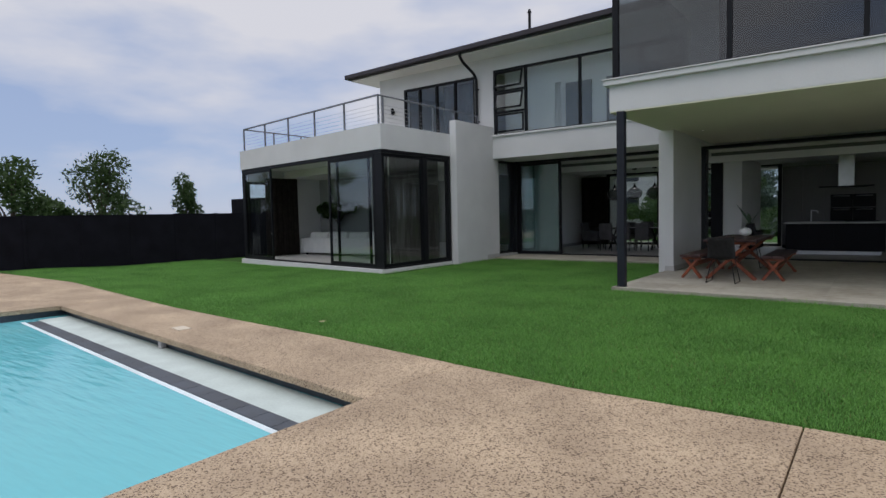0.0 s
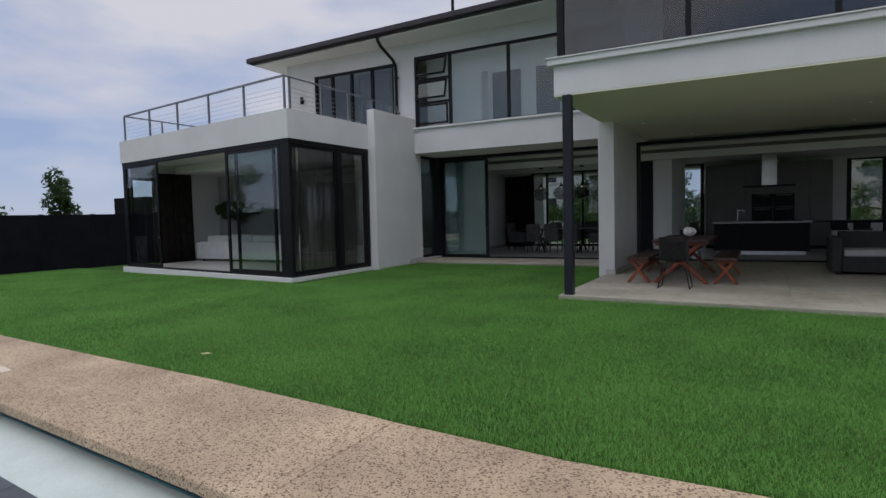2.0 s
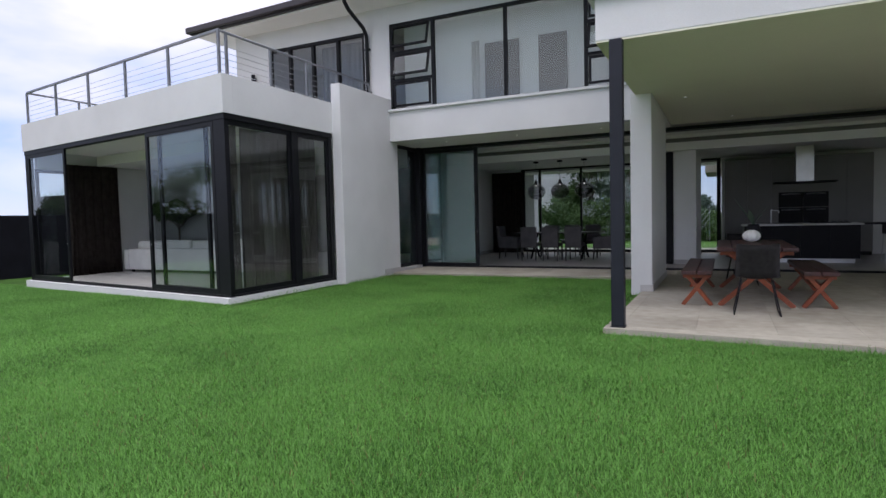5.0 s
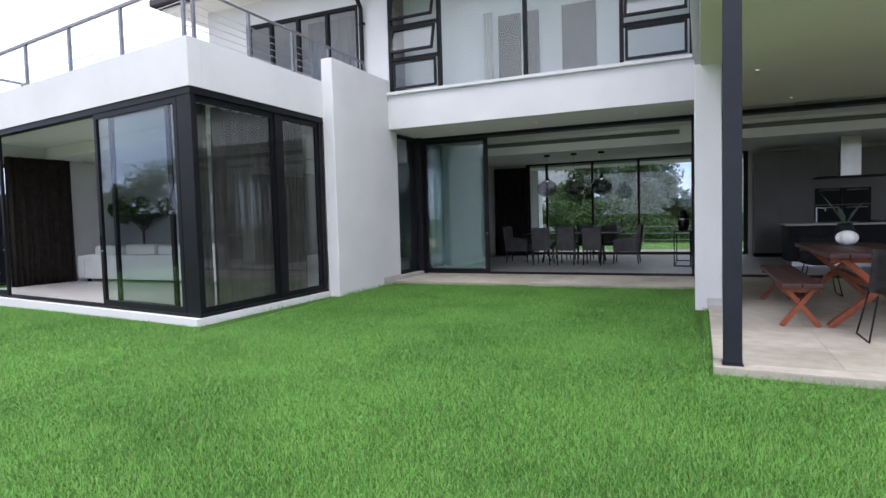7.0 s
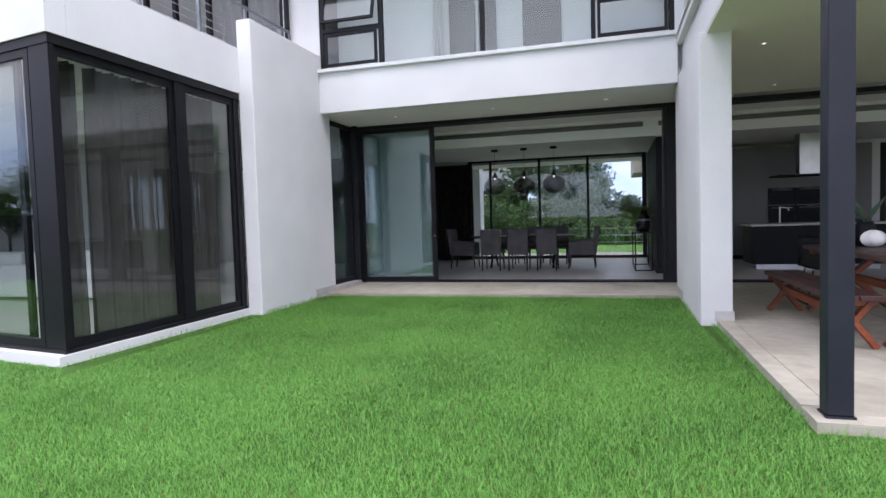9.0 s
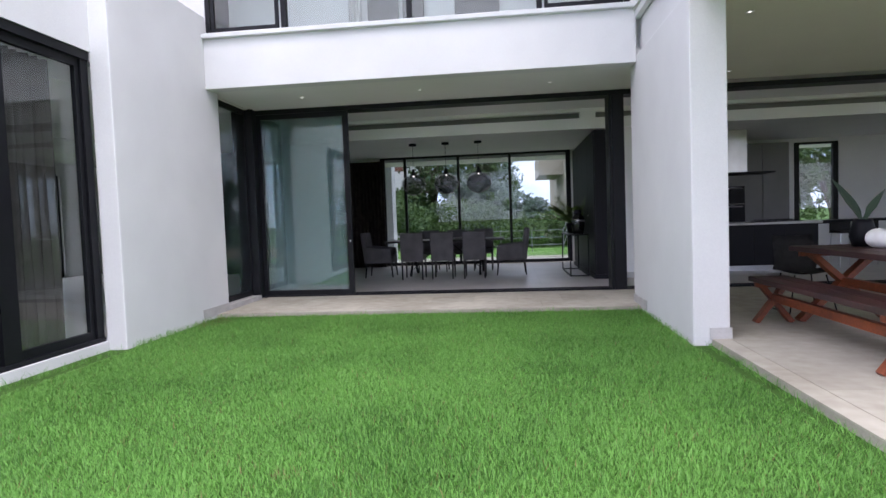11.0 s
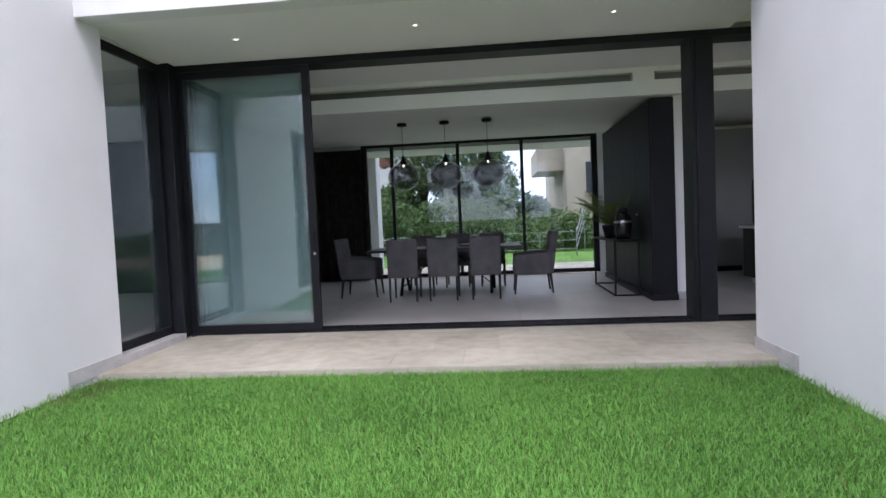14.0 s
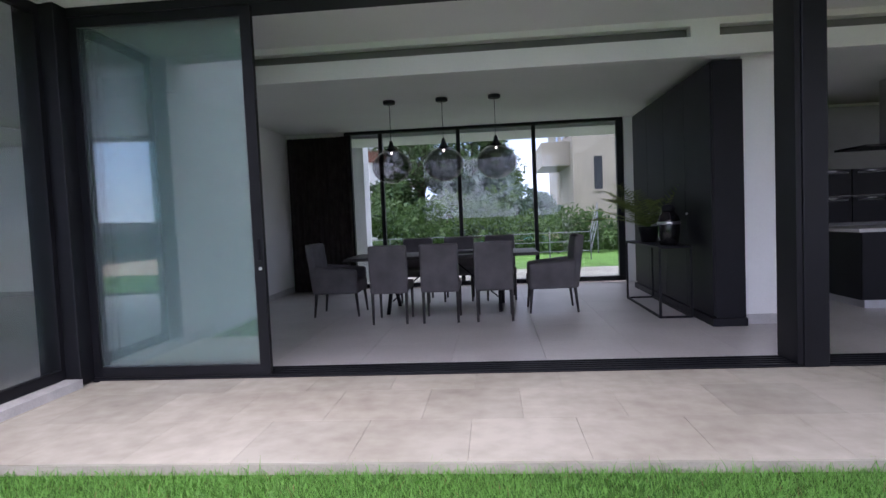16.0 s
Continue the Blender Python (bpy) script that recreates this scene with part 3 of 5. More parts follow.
structure("wall_lounge_side", sk(box(XL, XL + 0.2, 11.2, 14.6, 0.03, 2.99)), M_WHITE, "white lounge side wall", "wall")


def curtain(name, label, p0, p1, z0, z1, folds, depth, mat):
    """A hanging cloth of soft folds from p0 to p1 in plan."""
    p0, p1 = Vector((*p0, 0)), Vector((*p1, 0))
    d = p1 - p0
    n = Vector((-d.y, d.x, 0)).normalized()
    k = folds * 8
    b = bmesh.new()
    rows = []
    for z in (z0, (z0 * 2 + z1) / 3, (z0 + 2 * z1) / 3, z1):
        row = []
        for i in range(k + 1):
            a = i / 8 * 2 * math.pi
            w = depth * (0.8 + 0.35 * math.sin(i * 0.37)) * (1.15 - 0.25 * (z - z0) / (z1 - z0))
            q = p0 + d * (i / k) + n * (math.sin(a) * w + 0.3 * w * math.sin(a * 0.5 + z))
            row.append(b.verts.new((q.x, q.y, z)))
        rows.append(row)
    for r0, r1 in zip(rows, rows[1:]):
        for i in range(k):
            f = b.faces.new((r0[i], r0[i + 1], r1[i + 1], r1[i]))
            f.smooth = True
    bmesh.ops.solidify(b, geom=b.faces[:], thickness=0.006)
    return solid(name, b, mat, label, "curtain")


curtain("curtain", "sheer grey floor-length curtain with vertical folds", (-10.04, 9.72), (-10.0, 11.66), 0.05, 2.86, 17, 0.06, M_SHEER)
curtain("curtain", "sheer grey curtain drawn across the corner glazing", (-10.04, 9.24), (-10.04, 9.62), 0.05, 2.86, 4, 0.05, M_SHEER)
curtain("curtain", "dark brown full-height curtain drawn to one side", (-16.85, 10.9), (-16.75, 12.2), 0.04, 2.74, 12, 0.06, M_BROWN)

# ---- main house: ground floor ----
base = bmesh.new()
bx(base, -9.60, -3.59, 13.80, 15.50, -0.19, -0.012)
structure("floor_recess_base", base, M_GROUT, "mortar bed of the porch floor", "floor")
structure("floor_terrace_base", polygon_slab([(-3.74, 8.50), (9.0, 7.65), (9.0, 15.5), (-3.588, 15.5), (-3.588, 11.8), (-3.74, 11.8)], -0.19, -0.012), M_GROUT, "concrete edge of the covered terrace", "floor")
structure("floor_house_base", box(-9.8, 9.0, 15.505, 21.3, -0.19, -0.012), M_GROUT, "interior floor bed", "floor")
structure("ceiling_recess", box(-9.6, -3.58, 13.902, 15.62, 3.03, 3.2), M_CEIL, "white painted porch soffit with downlights", "ceiling")
structure("beam_recess", box(-9.499, -3.901, 13.82, 14.02, 3.015, 3.70, bevel=0.006), M_WHITE, "white rendered beam over the porch", "beam")
structure("trim_sill", box(-9.497, -3.90, 13.76, 14.05, 3.672, 3.735, bevel=0.01), M_WHITE, "white projecting window sill band", "trim")
structure("wall_pillar", box(-3.9, -3.58, 11.75, 14.2, -0.18, 3.098, bevel=0.012), M_WHITE, "white rendered terrace pillar wall", "wall")
b = bmesh.new()
bx(b, -3.76, -3.568, 11.736, 11.749, -0.01, 0.10)
bx(b, -3.579, -3.567, 11.75, 14.2, -0.01, 0.10)
structure("skirting_pillar", b, M_SKIRT, "grey stone skirting tile on the pillar", "baseboard")
structure("skirting_recess", box(-3.912, -3.901, 13.5, 14.2, -0.02, 0.10), M_SKIRT, "grey stone skirting tile", "baseboard")

# porch side glazing
leaf_y("window_porch_side", "frameless-looking side window of the porch", 14.16, 15.30, -9.68, 0.06, 3.02, None, False, 0.045)
structure("kerb_porch", box(-9.78, -9.515, 14.152, 15.299, -0.012, 0.055), M_SKIRT, "low stone kerb under the side window", "trim")
structure("column_porch", box(-9.88, -9.53, 15.302, 15.62, 0.0, 3.03, bevel=0.008), M_FRAME, "charcoal clad corner column", "column")

# sliding door front
front = thing("door_front_frame", "charcoal aluminium sliding-door track and head", "door", kind="structure")
part("head_track", box(-9.53, 6.0, 15.44, 15.72, 2.955, 3.028), M_FRAME, front)
b = bmesh.new()
bx(b, -9.53, 6.0, 15.44, 15.76, -0.012, 0.006)
for k in range(5):
    bx(b, -9.53, 6.0, 15.455 + 0.062 * k, 15.475 + 0.062 * k, 0.0061, 0.022)
part("sill_track", b, M_FRAME, front)
part("jamb", box(-3.975, -3.935, 15.43, 15.74, 0.023, 2.954), M_FRAME, front)
part("jamb", box(5.9, 6.0, 15.43, 15.74, 0.023, 2.954), M_FRAME, front)
structure("column_front", box(-3.93, -3.75, 15.42, 15.74, 0.0, 2.954, bevel=0.008), M_FRAME, "charcoal clad column between the sliding doors", "column")
for k, (a0, a1) in enumerate(((-9.55, -8.02), (-9.53, -8.05), (-9.51, -8.08), (-9.49, -8.11))):
    leaf("door_sliding", "tall charcoal-framed sliding glass leaf, stacked open", a0, a1, 15.485 + 0.062 * k, 0.024, 2.954, False, None, a1 - 0.035 if k == 0 else None, 0.085)

# ---- dining room and kitchen shell ----
structure("wall_dining_west", box(-10.0, -9.8, 15.75, 21.3, 0.0, 3.1), M_PAINT, "white plastered dining room wall", "wall")
structure("skirting_dining", box(-9.799, -9.785, 15.76, 21.18, 0.001, 0.10), M_SKIRT, "grey tile skirting", "baseboard")
structure("ceiling_front", box(-9.8, 6.0, 15.73, 16.9, 3.03, 3.2), M_CEIL, "white painted ceiling strip inside the doors", "ceiling")
b = bmesh.new()
bx(b, -9.8, 6.0, 16.86, 16.98, 2.672, 2.86)
bx(b, -9.8, 6.0, 16.86, 16.98, 2.965, 3.029)
bx(b, -4.22, -3.95, 16.86, 16.98, 2.8601, 2.9649)
bx(b, -9.8, -9.6, 16.86, 16.98, 2.8601, 2.9649)
structure("beam_dining", b, M_CEIL, "white bulkhead beam with a recessed air slot", "beam")
structure("air_grille", box(-9.6, 6.0, 16.99, 17.02, 2.85, 2.97), M_KITCH, "grey linear air grille in the bulkhead", "vent")
structure("ceiling_dining", box(-9.8, 6.0, 16.981, 21.3, 2.80, 2.84), M_CEIL, "white painted dining room ceiling", "ceiling")
structure("wall_core", box(-3.66, -3.16, 17.13, 20.35, 0.0, 2.799), M_PAINT, "white plastered core wall behind the black unit", "wall")
structure("skirting_core", box(-3.655, -3.155, 17.115, 17.129, 0.001, 0.10), M_SKIRT, "grey tile skirting", "baseboard")
structure("wall_back_east", box(-2.64, 1.3, 21.15, 21.35, 0.0, 2.799), M_PAINT, "back wall of the kitchen", "wall")
structure("wall_back_mid", box(-3.93, -3.76, 21.15, 21.35, 0.0, 2.799), M_PAINT, "white wall strip beside the garden window", "wall")
structure("wall_back_west", box(-9.8, -8.76, 21.15, 21.35, 0.0, 2.799), M_PAINT, "white wall beside the garden window", "wall")
structure("wall_kitchen_east", box(6.0, 6.2, 15.4, 21.35, 0.0, 3.2), M_PAINT, "white kitchen end wall", "wall")
structure("wall_back_far", box(2.3, 6.0, 21.15, 21.35, 0.0, 2.799), M_PAINT, "white back wall past the kitchen window", "wall")
structure("wall_back_head", box(-10.0, 6.2, 21.15, 21.35, 2.8401, 6.0), M_WHITE, "upper rear wall of the house", "wall")


def garden_window(name, label, xs, y, z0, z1, bar=0.05):
    d = thing(name, label, "window", kind="structure")
    b = bmesh.new()
    bx(b, xs[0], xs[-1], y - 0.05, y + 0.05, z0, z0 + 0.08)
    bx(b, xs[0], xs[-1], y - 0.05, y + 0.05, z1 - 0.05, z1)
    part("window_frame", b, M_FRAME, d)
    for k, x in enumerate(xs):
        w = 0.11 if k in (0, len(xs) - 1) else bar
        s = 0 if k == 0 else (-w if k == len(xs) - 1 else -w / 2)
        part("mullion", box(x + s, x + s + w, y - 0.05, y + 0.05, z0 + 0.081, z1 - 0.051), M_FRAME, d)
    for x0, x1 in zip(xs, xs[1:]):
        pane("pane", box(x0, x1, y - 0.005, y + 0.005, z0 + 0.08, z1 - 0.05), d, M_GARDENGLASS)
    return d


garden_window("window_garden", "wide charcoal-framed sliding window to the rear garden", [-8.75, -8.11, -6.74, -5.44, -3.94], 21.2, 0.02, 2.799, 0.065)
garden_window("window_slot", "narrow tall window beside the kitchen", [-3.75, -2.65], 21.2, 0.02, 2.799)
garden_window("window_kitchen", "charcoal-framed kitchen window with a view of trees", [1.31, 2.29], 21.2, 0.75, 2.7)
structure("wall_under_window", box(1.301, 2.299, 21.15, 21.35, 0.0, 0.749), M_PAINT, "white wall below the kitchen window", "wall")
structure("wall_over_window", box(1.301, 2.299, 21.15, 21.35, 2.701, 2.799), M_PAINT, "white wall above the kitchen window", "wall")

# ---- upper storey ----
structure("wall_upper_west", box(-14.26, -13.16, 14.0, 14.2, 3.0, 6.12), M_WHITE, "white rendered upper wall", "wall")
structure("wall_upper_mid", box(-10.23, -9.55, 14.0, 14.2, 3.0, 6.12), M_WHITE, "white rendered upper wall", "wall")
structure("wall_upper_over_door", box(-13.159, -10.231, 14.0, 14.2, 5.65, 6.12), M_WHITE, "white rendered wall over the balcony doors", "wall")
structure("wall_upper_over_window", box(-9.549, -3.92, 14.0, 14.2, 5.72, 6.12), M_WHITE, "white rendered wall over the windows", "wall")
structure("wall_upper_east", box(-3.919, 9.0, 14.0, 14.2, 3.08, 6.12), M_WHITE, "white rendered upper wall", "wall")
structure("wall_upper_side", box(-14.26, -14.06, 14.201, 21.3, 3.0, 6.12), M_WHITE, "white rendered side wall", "wall")
structure("ceiling_upper", box(-14.05, 9.0, 14.2, 21.15, 5.78, 6.0), M_CEIL, "white upstairs ceiling", "ceiling")
structure("floor_upper", box(-14.05, 9.0, 14.03, 21.15, 3.25, 3.6), M_TILE, "upstairs floor", "floor")
structure("wall_upper_inner", box(-14.05, -3.6, 17.2, 17.35, 3.6, 5.78), M_PAINT, "white upstairs inner wall", "wall")
structure("wall_upper_cross", box(-10.0, -9.85, 14.2, 17.2, 3.6, 5.78), M_PAINT, "white upstairs cross wall", "wall")
def eave(b):
    """The eave line drifts forward a little along the house."""
    for v in b.verts:
        v.co.y -= 0.05 * (v.co.x + 15.1)
    return b


structure("roof_soffit", eave(box(-15.05, 9.0, 13.42, 15.6, 6.12, 6.16)), M_PAINT, "white boarded eave soffit", "ceiling")
structure("roof_soffit_side", box(-15.05, -14.26, 15.61, 21.5, 6.12, 6.16), M_CEIL, "white boarded eave soffit", "ceiling")
b = bmesh.new()
rp = [(-15.15, 13.32), (9.5, 13.32), (9.5, 23.0), (-15.15, 23.0)]
lo = [b.verts.new((x, y, 6.161)) for x, y in rp]
md = [b.verts.new((x, y, 6.32)) for x, y in rp]
r0, r1 = b.verts.new((-10.5, 18.0, 7.0)), b.verts.new((6, 18.0, 7.0))
b.faces.new(lo[::-1])
for i in range(4):
    b.faces.new((lo[i], lo[(i + 1) % 4], md[(i + 1) % 4], md[i]))
b.faces.new((md[0], md[1], r1, r0)), b.faces.new((md[2], md[3], r0, r1)), b.faces.new((md[1], md[2], r1)), b.faces.new((md[3], md[0], r0))
structure("roof", eave(b), M_ROOF, "low hipped dark roof with a dark gutter edge", "roof")
b = bmesh.new()
bx(b, -15.23, 9.0, 13.22, 13.32, 6.19, 6.34, 0.02)
bx(b, -15.25, -15.15, 13.23, 23.0, 6.19, 6.34, 0.02)
structure("gutter", eave(b), M_ROOF, "dark moulded eaves gutter", "gutter")
pipe = thing("downpipe", "dark round downpipe with a swan-neck bend", "downpipe")
b = bmesh.new()
pts = [(-10.12, 13.05, 6.20), (-10.12, 13.07, 6.05), (-10.12, 13.22, 5.92), (-10.12, 13.80, 5.68), (-10.12, 13.93, 5.52), (-10.12, 13.93, 3.72)]
for p, q in zip(pts, pts[1:]):
    rod(b, p, q, 0.045, 12)
    bmesh.ops.create_uvsphere(b, u_segments=10, v_segments=6, radius=0.046, matrix=Matrix.Translation(q))
part("pipe", b, M_FRAME, pipe)
for z in (5.2, 4.2):
    part("bracket", box(-10.19, -10.05, 13.93, 13.999, z, z + 0.04, bevel=0.006), M_FRAME, pipe)
vent = thing("roof_vent", "small dark vent pipe standing on the roof", "vent")
b = bmesh.new()
rod(b, (-8.8, 15.0, 6.5), (-8.8, 15.0, 7.55), 0.045)
rod(b, (-8.8, 15.0, 7.55), (-8.8, 15.0, 7.66), 0.07, 12, 0.03)
part("pipe", b, M_FRAME, vent)


def casement_bay(parent, x0, x1, y, zs, opened):
    """A narrow bay of stacked sashes; some are top-hung and pushed open."""
    for k, (z0, z1) in enumerate(zip(zs, zs[1:])):
        s = part("sash", glazed_frame(bmesh.new(), x0 + 0.03, x1 - 0.03, 0, z0 - z1 + 0.03, -0.03, 0.045, 0.045, 0.04), M_FRAME, parent)
        s.matrix_basis = pose(0, y - 0.02, z1, -(16 if k in opened else 0))
        g = pane("pane", box(x0 + 0.07, x1 - 0.07, -0.005, 0.005, z0 - z1 + 0.07, -0.07), s)
        if k in opened:
            part("stay", rod(bmesh.new(), (x0 + 0.04, 0.005, z0 - z1 + 0.12), (x0 + 0.04, 0.16, (z0 - z1) * 0.55), 0.008, 6), M_STEEL, s)


upper = thing("window_upper", "wide charcoal-framed upstairs window band with awning sashes", "window", kind="structure")
b = bmesh.new()
bx(b, -9.549, -3.92, 14.01, 14.11, 3.736, 3.79)
bx(b, -9.549, -3.92, 14.01, 14.11, 5.66, 5.72)
bx(b, -9.549, -9.49, 14.01, 14.11, 3.79, 5.66)
bx(b, -3.98, -3.92, 14.01, 14.11, 3.79, 5.66)
for x in (-8.45, -6.74, -5.05):
    bx(b, x - 0.032, x + 0.032, 14.01, 14.11, 3.79, 5.66)
for x0, x1 in ((-9.49, -8.482), (-5.018, -3.98)):
    for z in (4.42, 5.06):
        bx(b, x0, x1, 14.012, 14.108, z - 0.028, z + 0.028)
part("window_frame", b, M_FRAME, upper)
for x0, x1 in ((-8.418, -6.772), (-6.708, -5.082)):
    pane("pane", box(x0, x1, 14.055, 14.065, 3.79, 5.66), upper)
for x0, x1 in ((-9.49, -8.482), (-5.018, -3.98)):
    casement_bay(upper, x0, x1, 14.03, (3.79, 4.392), ())
    casement_bay(upper, x0, x1, 14.03, (4.448, 5.032), (0,))
    casement_bay(upper, x0, x1, 14.03, (5.088, 5.66), (0,) if x0 < -9 else ())
balc_door = thing("door_balcony", "charcoal-framed glass doors onto the roof terrace", "door", kind="structure")
b = bmesh.new()
bx(b, -13.159, -10.231, 14.01, 14.11, 5.58, 5.65)
for x in (-13.159, -12.52, -11.80, -11.05, -10.30):
    bx(b, x, x + 0.07, 14.01, 14.11, 3.6, 5.58)
bx(b, -13.089, -10.30, 14.01, 14.11, 3.6, 3.66)
part("door_frame", b, M_FRAME, balc_door)
for x0, x1 in ((-13.089, -12.52), (-12.45, -11.80), (-11.73, -11.05), (-10.98, -10.30)):
    pane("pane", box(x0, x1, 14.055, 14.065, 3.66, 5.58), balc_door, M_LOUNGEGLASS)
lampw = thing("wall_lamp", "small black cylindrical outdoor wall lamp", "lamp")
b = bmesh.new()
rod(b, (-13.62, 13.91, 4.85), (-13.62, 13.91, 5.07), 0.05, 14)
part("shade", b, M_BLACK, lampw)
part("bracket", box(-13.65, -13.59, 13.94, 13.999, 4.92, 5.0, bevel=0.005), M_BLACK, lampw)

# blinds and curtains upstairs
structure("wall_upper_screen", box(-9.5, -3.95, 14.62, 14.70, 3.6, 5.78), M_PAINT, "white partition close behind the upstairs windows", "wall")
for x0, x1 in ((-7.42, -6.98), (-6.92, -6.62), (-6.18, -5.56)):
    structure("door_upstairs", box(x0, x1, 14.58, 14.619, 3.61, 5.12, bevel=0.004), M_KITCH, "grey upstairs door behind the window", "door")
curtain("curtain", "white hanging curtain behind the upstairs window", (-7.62, 14.30), (-7.44, 14.30), 3.61, 5.12, 3, 0.012, M_LINEN)

curtain("curtain", "pale grey curtain behind the balcony doors", (-11.75, 14.4), (-10.3, 14.4), 3.62, 5.6, 9, 0.03, M_CUSHION)

# ---- roof-terrace balustrade ----
rail = thing("balustrade", "grey metal balustrade with thin horizontal cables", "railing")
ZR, ZP = 4.32, 3.605
front_x = [-9.87 - 1.42 * i for i in range(6)]


def ry(x):
    return 9.14 - SKEW * (x - SX)


for x in front_x:
    part("post", box(x - 0.02, x + 0.02, ry(x) - 0.02, ry(x) + 0.02, ZP, ZR - 0.02), M_RAIL, rail)
side_y = (9.32, 10.35, 11.35, 12.35, 13.3)
for y in side_y:
    part("post", box(-9.89, -9.85, y - 0.02, y + 0.02, ZP if y < 11.9 else 3.3, ZR - 0.02), M_RAIL, rail)
xe = front_x[-1]
for y in (ry(xe) + 1.2, ry(xe) + 2.4):
    part("post", box(xe - 0.02, xe + 0.02, y - 0.02, y + 0.02, ZP, ZR - 0.02), M_RAIL, rail)
b = bmesh.new()
beam_bar(b, (-9.85, ry(-9.85), ZR), (xe, ry(xe), ZR), 0.045, 0.045)
part("handrail", b, M_RAIL, rail)
b = bmesh.new()
rod(b, (-9.87, 9.15, ZR), (-9.87, 13.55, ZR), 0.022)
rod(b, (-9.87, 13.55, ZR), (-9.87, 13.62, 4.06), 0.022)
part("handrail", b, M_RAIL, rail)
part("handrail", beam_bar(bmesh.new(), (xe, ry(xe), ZR), (xe, ry(xe) + 3.6, ZR), 0.04, 0.04), M_RAIL, rail)
for k in range(5):
    z = ZP + 0.09 + 0.1 * k
    part("cable", rod(bmesh.new(), (-9.87, ry(-9.87), z), (xe, ry(xe), z), 0.0055, 6), M_STEEL, rail)
    part("cable", rod(bmesh.new(), (-9.87, 9.2, z), (-9.87, 11.89, z), 0.0055, 6), M_STEEL, rail)

# ---- covered terrace with glazed balcony over it ----
structure("balcony_slab", box(-3.83, 9.0, 8.66, 14.0, 3.10, 3.62, bevel=0.008), M_WHITE, "white rendered balcony edge over the terrace", "balcony")
structure("ceiling_terrace", box(-3.575, 9.0, 8.662, 15.43, 3.078, 3.099), M_BOUNCECEIL, "cream terrace ceiling with the lawn's bounce light in its colour", "ceiling")
structure("ceiling_terrace_edge", box(-3.825, -3.576, 8.662, 11.745, 3.078, 3.099), M_BOUNCECEIL, "cream terrace ceiling edge with the lawn's bounce light in its colour", "ceiling")
b = bmesh.new()
bx(b, -3.91, 9.0, 8.58, 8.659, 3.545, 3.64, 0.012)
bx(b, -3.91, -3.831, 8.66, 13.9, 3.545, 3.64, 0.012)
bx(b, -3.935, 9.0, 8.555, 8.70, 3.641, 3.662, 0.004)
bx(b, -3.935, -3.81, 8.701, 13.9, 3.641, 3.662, 0.004)
structure("trim_balcony", b, M_WHITE, "white moulded balcony cornice", "trim")
enclosure = thing("window_balcony", "tall dark glass screens enclosing the balcony", "window", kind="structure")
for x in (-3.72, -1.89, -0.14, 1.6, 3.4, 5.2):
    part("mullion", box(x - 0.035 if x > -3 else x - 0.05, x + 0.035 if x > -3 else x + 0.05, 8.66, 8.75, 3.663, 6.0), M_FRAME, enclosure)
b = bmesh.new()
bx(b, -3.66, 5.2, 8.67, 8.74, 3.663, 3.70)
bx(b, -3.66, 5.2, 8.67, 8.74, 5.95, 6.04)
bx(b, -3.83, -3.75, 8.751, 14.0, 3.663, 3.70)
part("window_frame", b, M_FRAME, enclosure)
xs = (-3.69, -1.925, -0.175, 1.565, 3.365, 5.16)
for x0, x1 in zip(xs, xs[1:]):
    pane("pane", box(x0, x1, 8.70, 8.71, 3.70, 5.95), enclosure, M_TINT)
pane("pane", box(-3.795, -3.785, 8.96, 13.98, 3.70, 5.95), enclosure)
structure("balcony_ceiling", box(-3.9, 9.0, 8.6, 12.55, 6.041, 6.11), M_CEIL, "white balcony roof soffit", "ceiling")
# Dark wall colour stands in for the unlit depth of the balcony room.
structure("wall_balcony_inner", box(-2.6, 9.0, 11.4, 11.6, 3.63, 6.04), material("room_shade_wall", (0.10, 0.10, 0.11), 0.8), "wall inside the glazed balcony, the room's shade put into its dark colour", "wall")
post = thing("terrace_post", "square charcoal steel post on the terrace corner", "post")
part("shaft", box(-3.674, -3.538, 8.57, 8.705, 0.012, 3.077, bevel=0.01), M_POST, post)
part("base_plate", box(-3.682, -3.53, 8.562, 8.713, 0.0, 0.012), M_POST, post)
structure("post_footing", box(-3.745, -3.52, 8.49, 8.73, -0.17, -0.0005), M_STONE, "small stone footing under the post", "footing")

# ---- downlights ----
for x, y, z in ((-8.485, 14.70, 3.03), (-6.725, 14.67, 3.03), (-4.89, 14.69, 3.03), (-3.13, 12.4, 3.078), (-2.43, 14.9, 3.078), (0.7, 12.4, 3.078), (0.73, 14.75, 3.078)):
    d = thing("downlight", "small recessed white downlight, lit", "light", pose(x, y, z), group="ceiling downlights")
    part("trim_ring", lathe([(0.021, -0.003), (0.040, -0.006), (0.043, -0.001), (0.021, -0.001)], 20), M_PAINT, d)
    part("lens", lathe([(0.001, -0.005), (0.020, -0.005), (0.020, -0.0025), (0.001, -0.0025)], 16), M_SPOT, d)


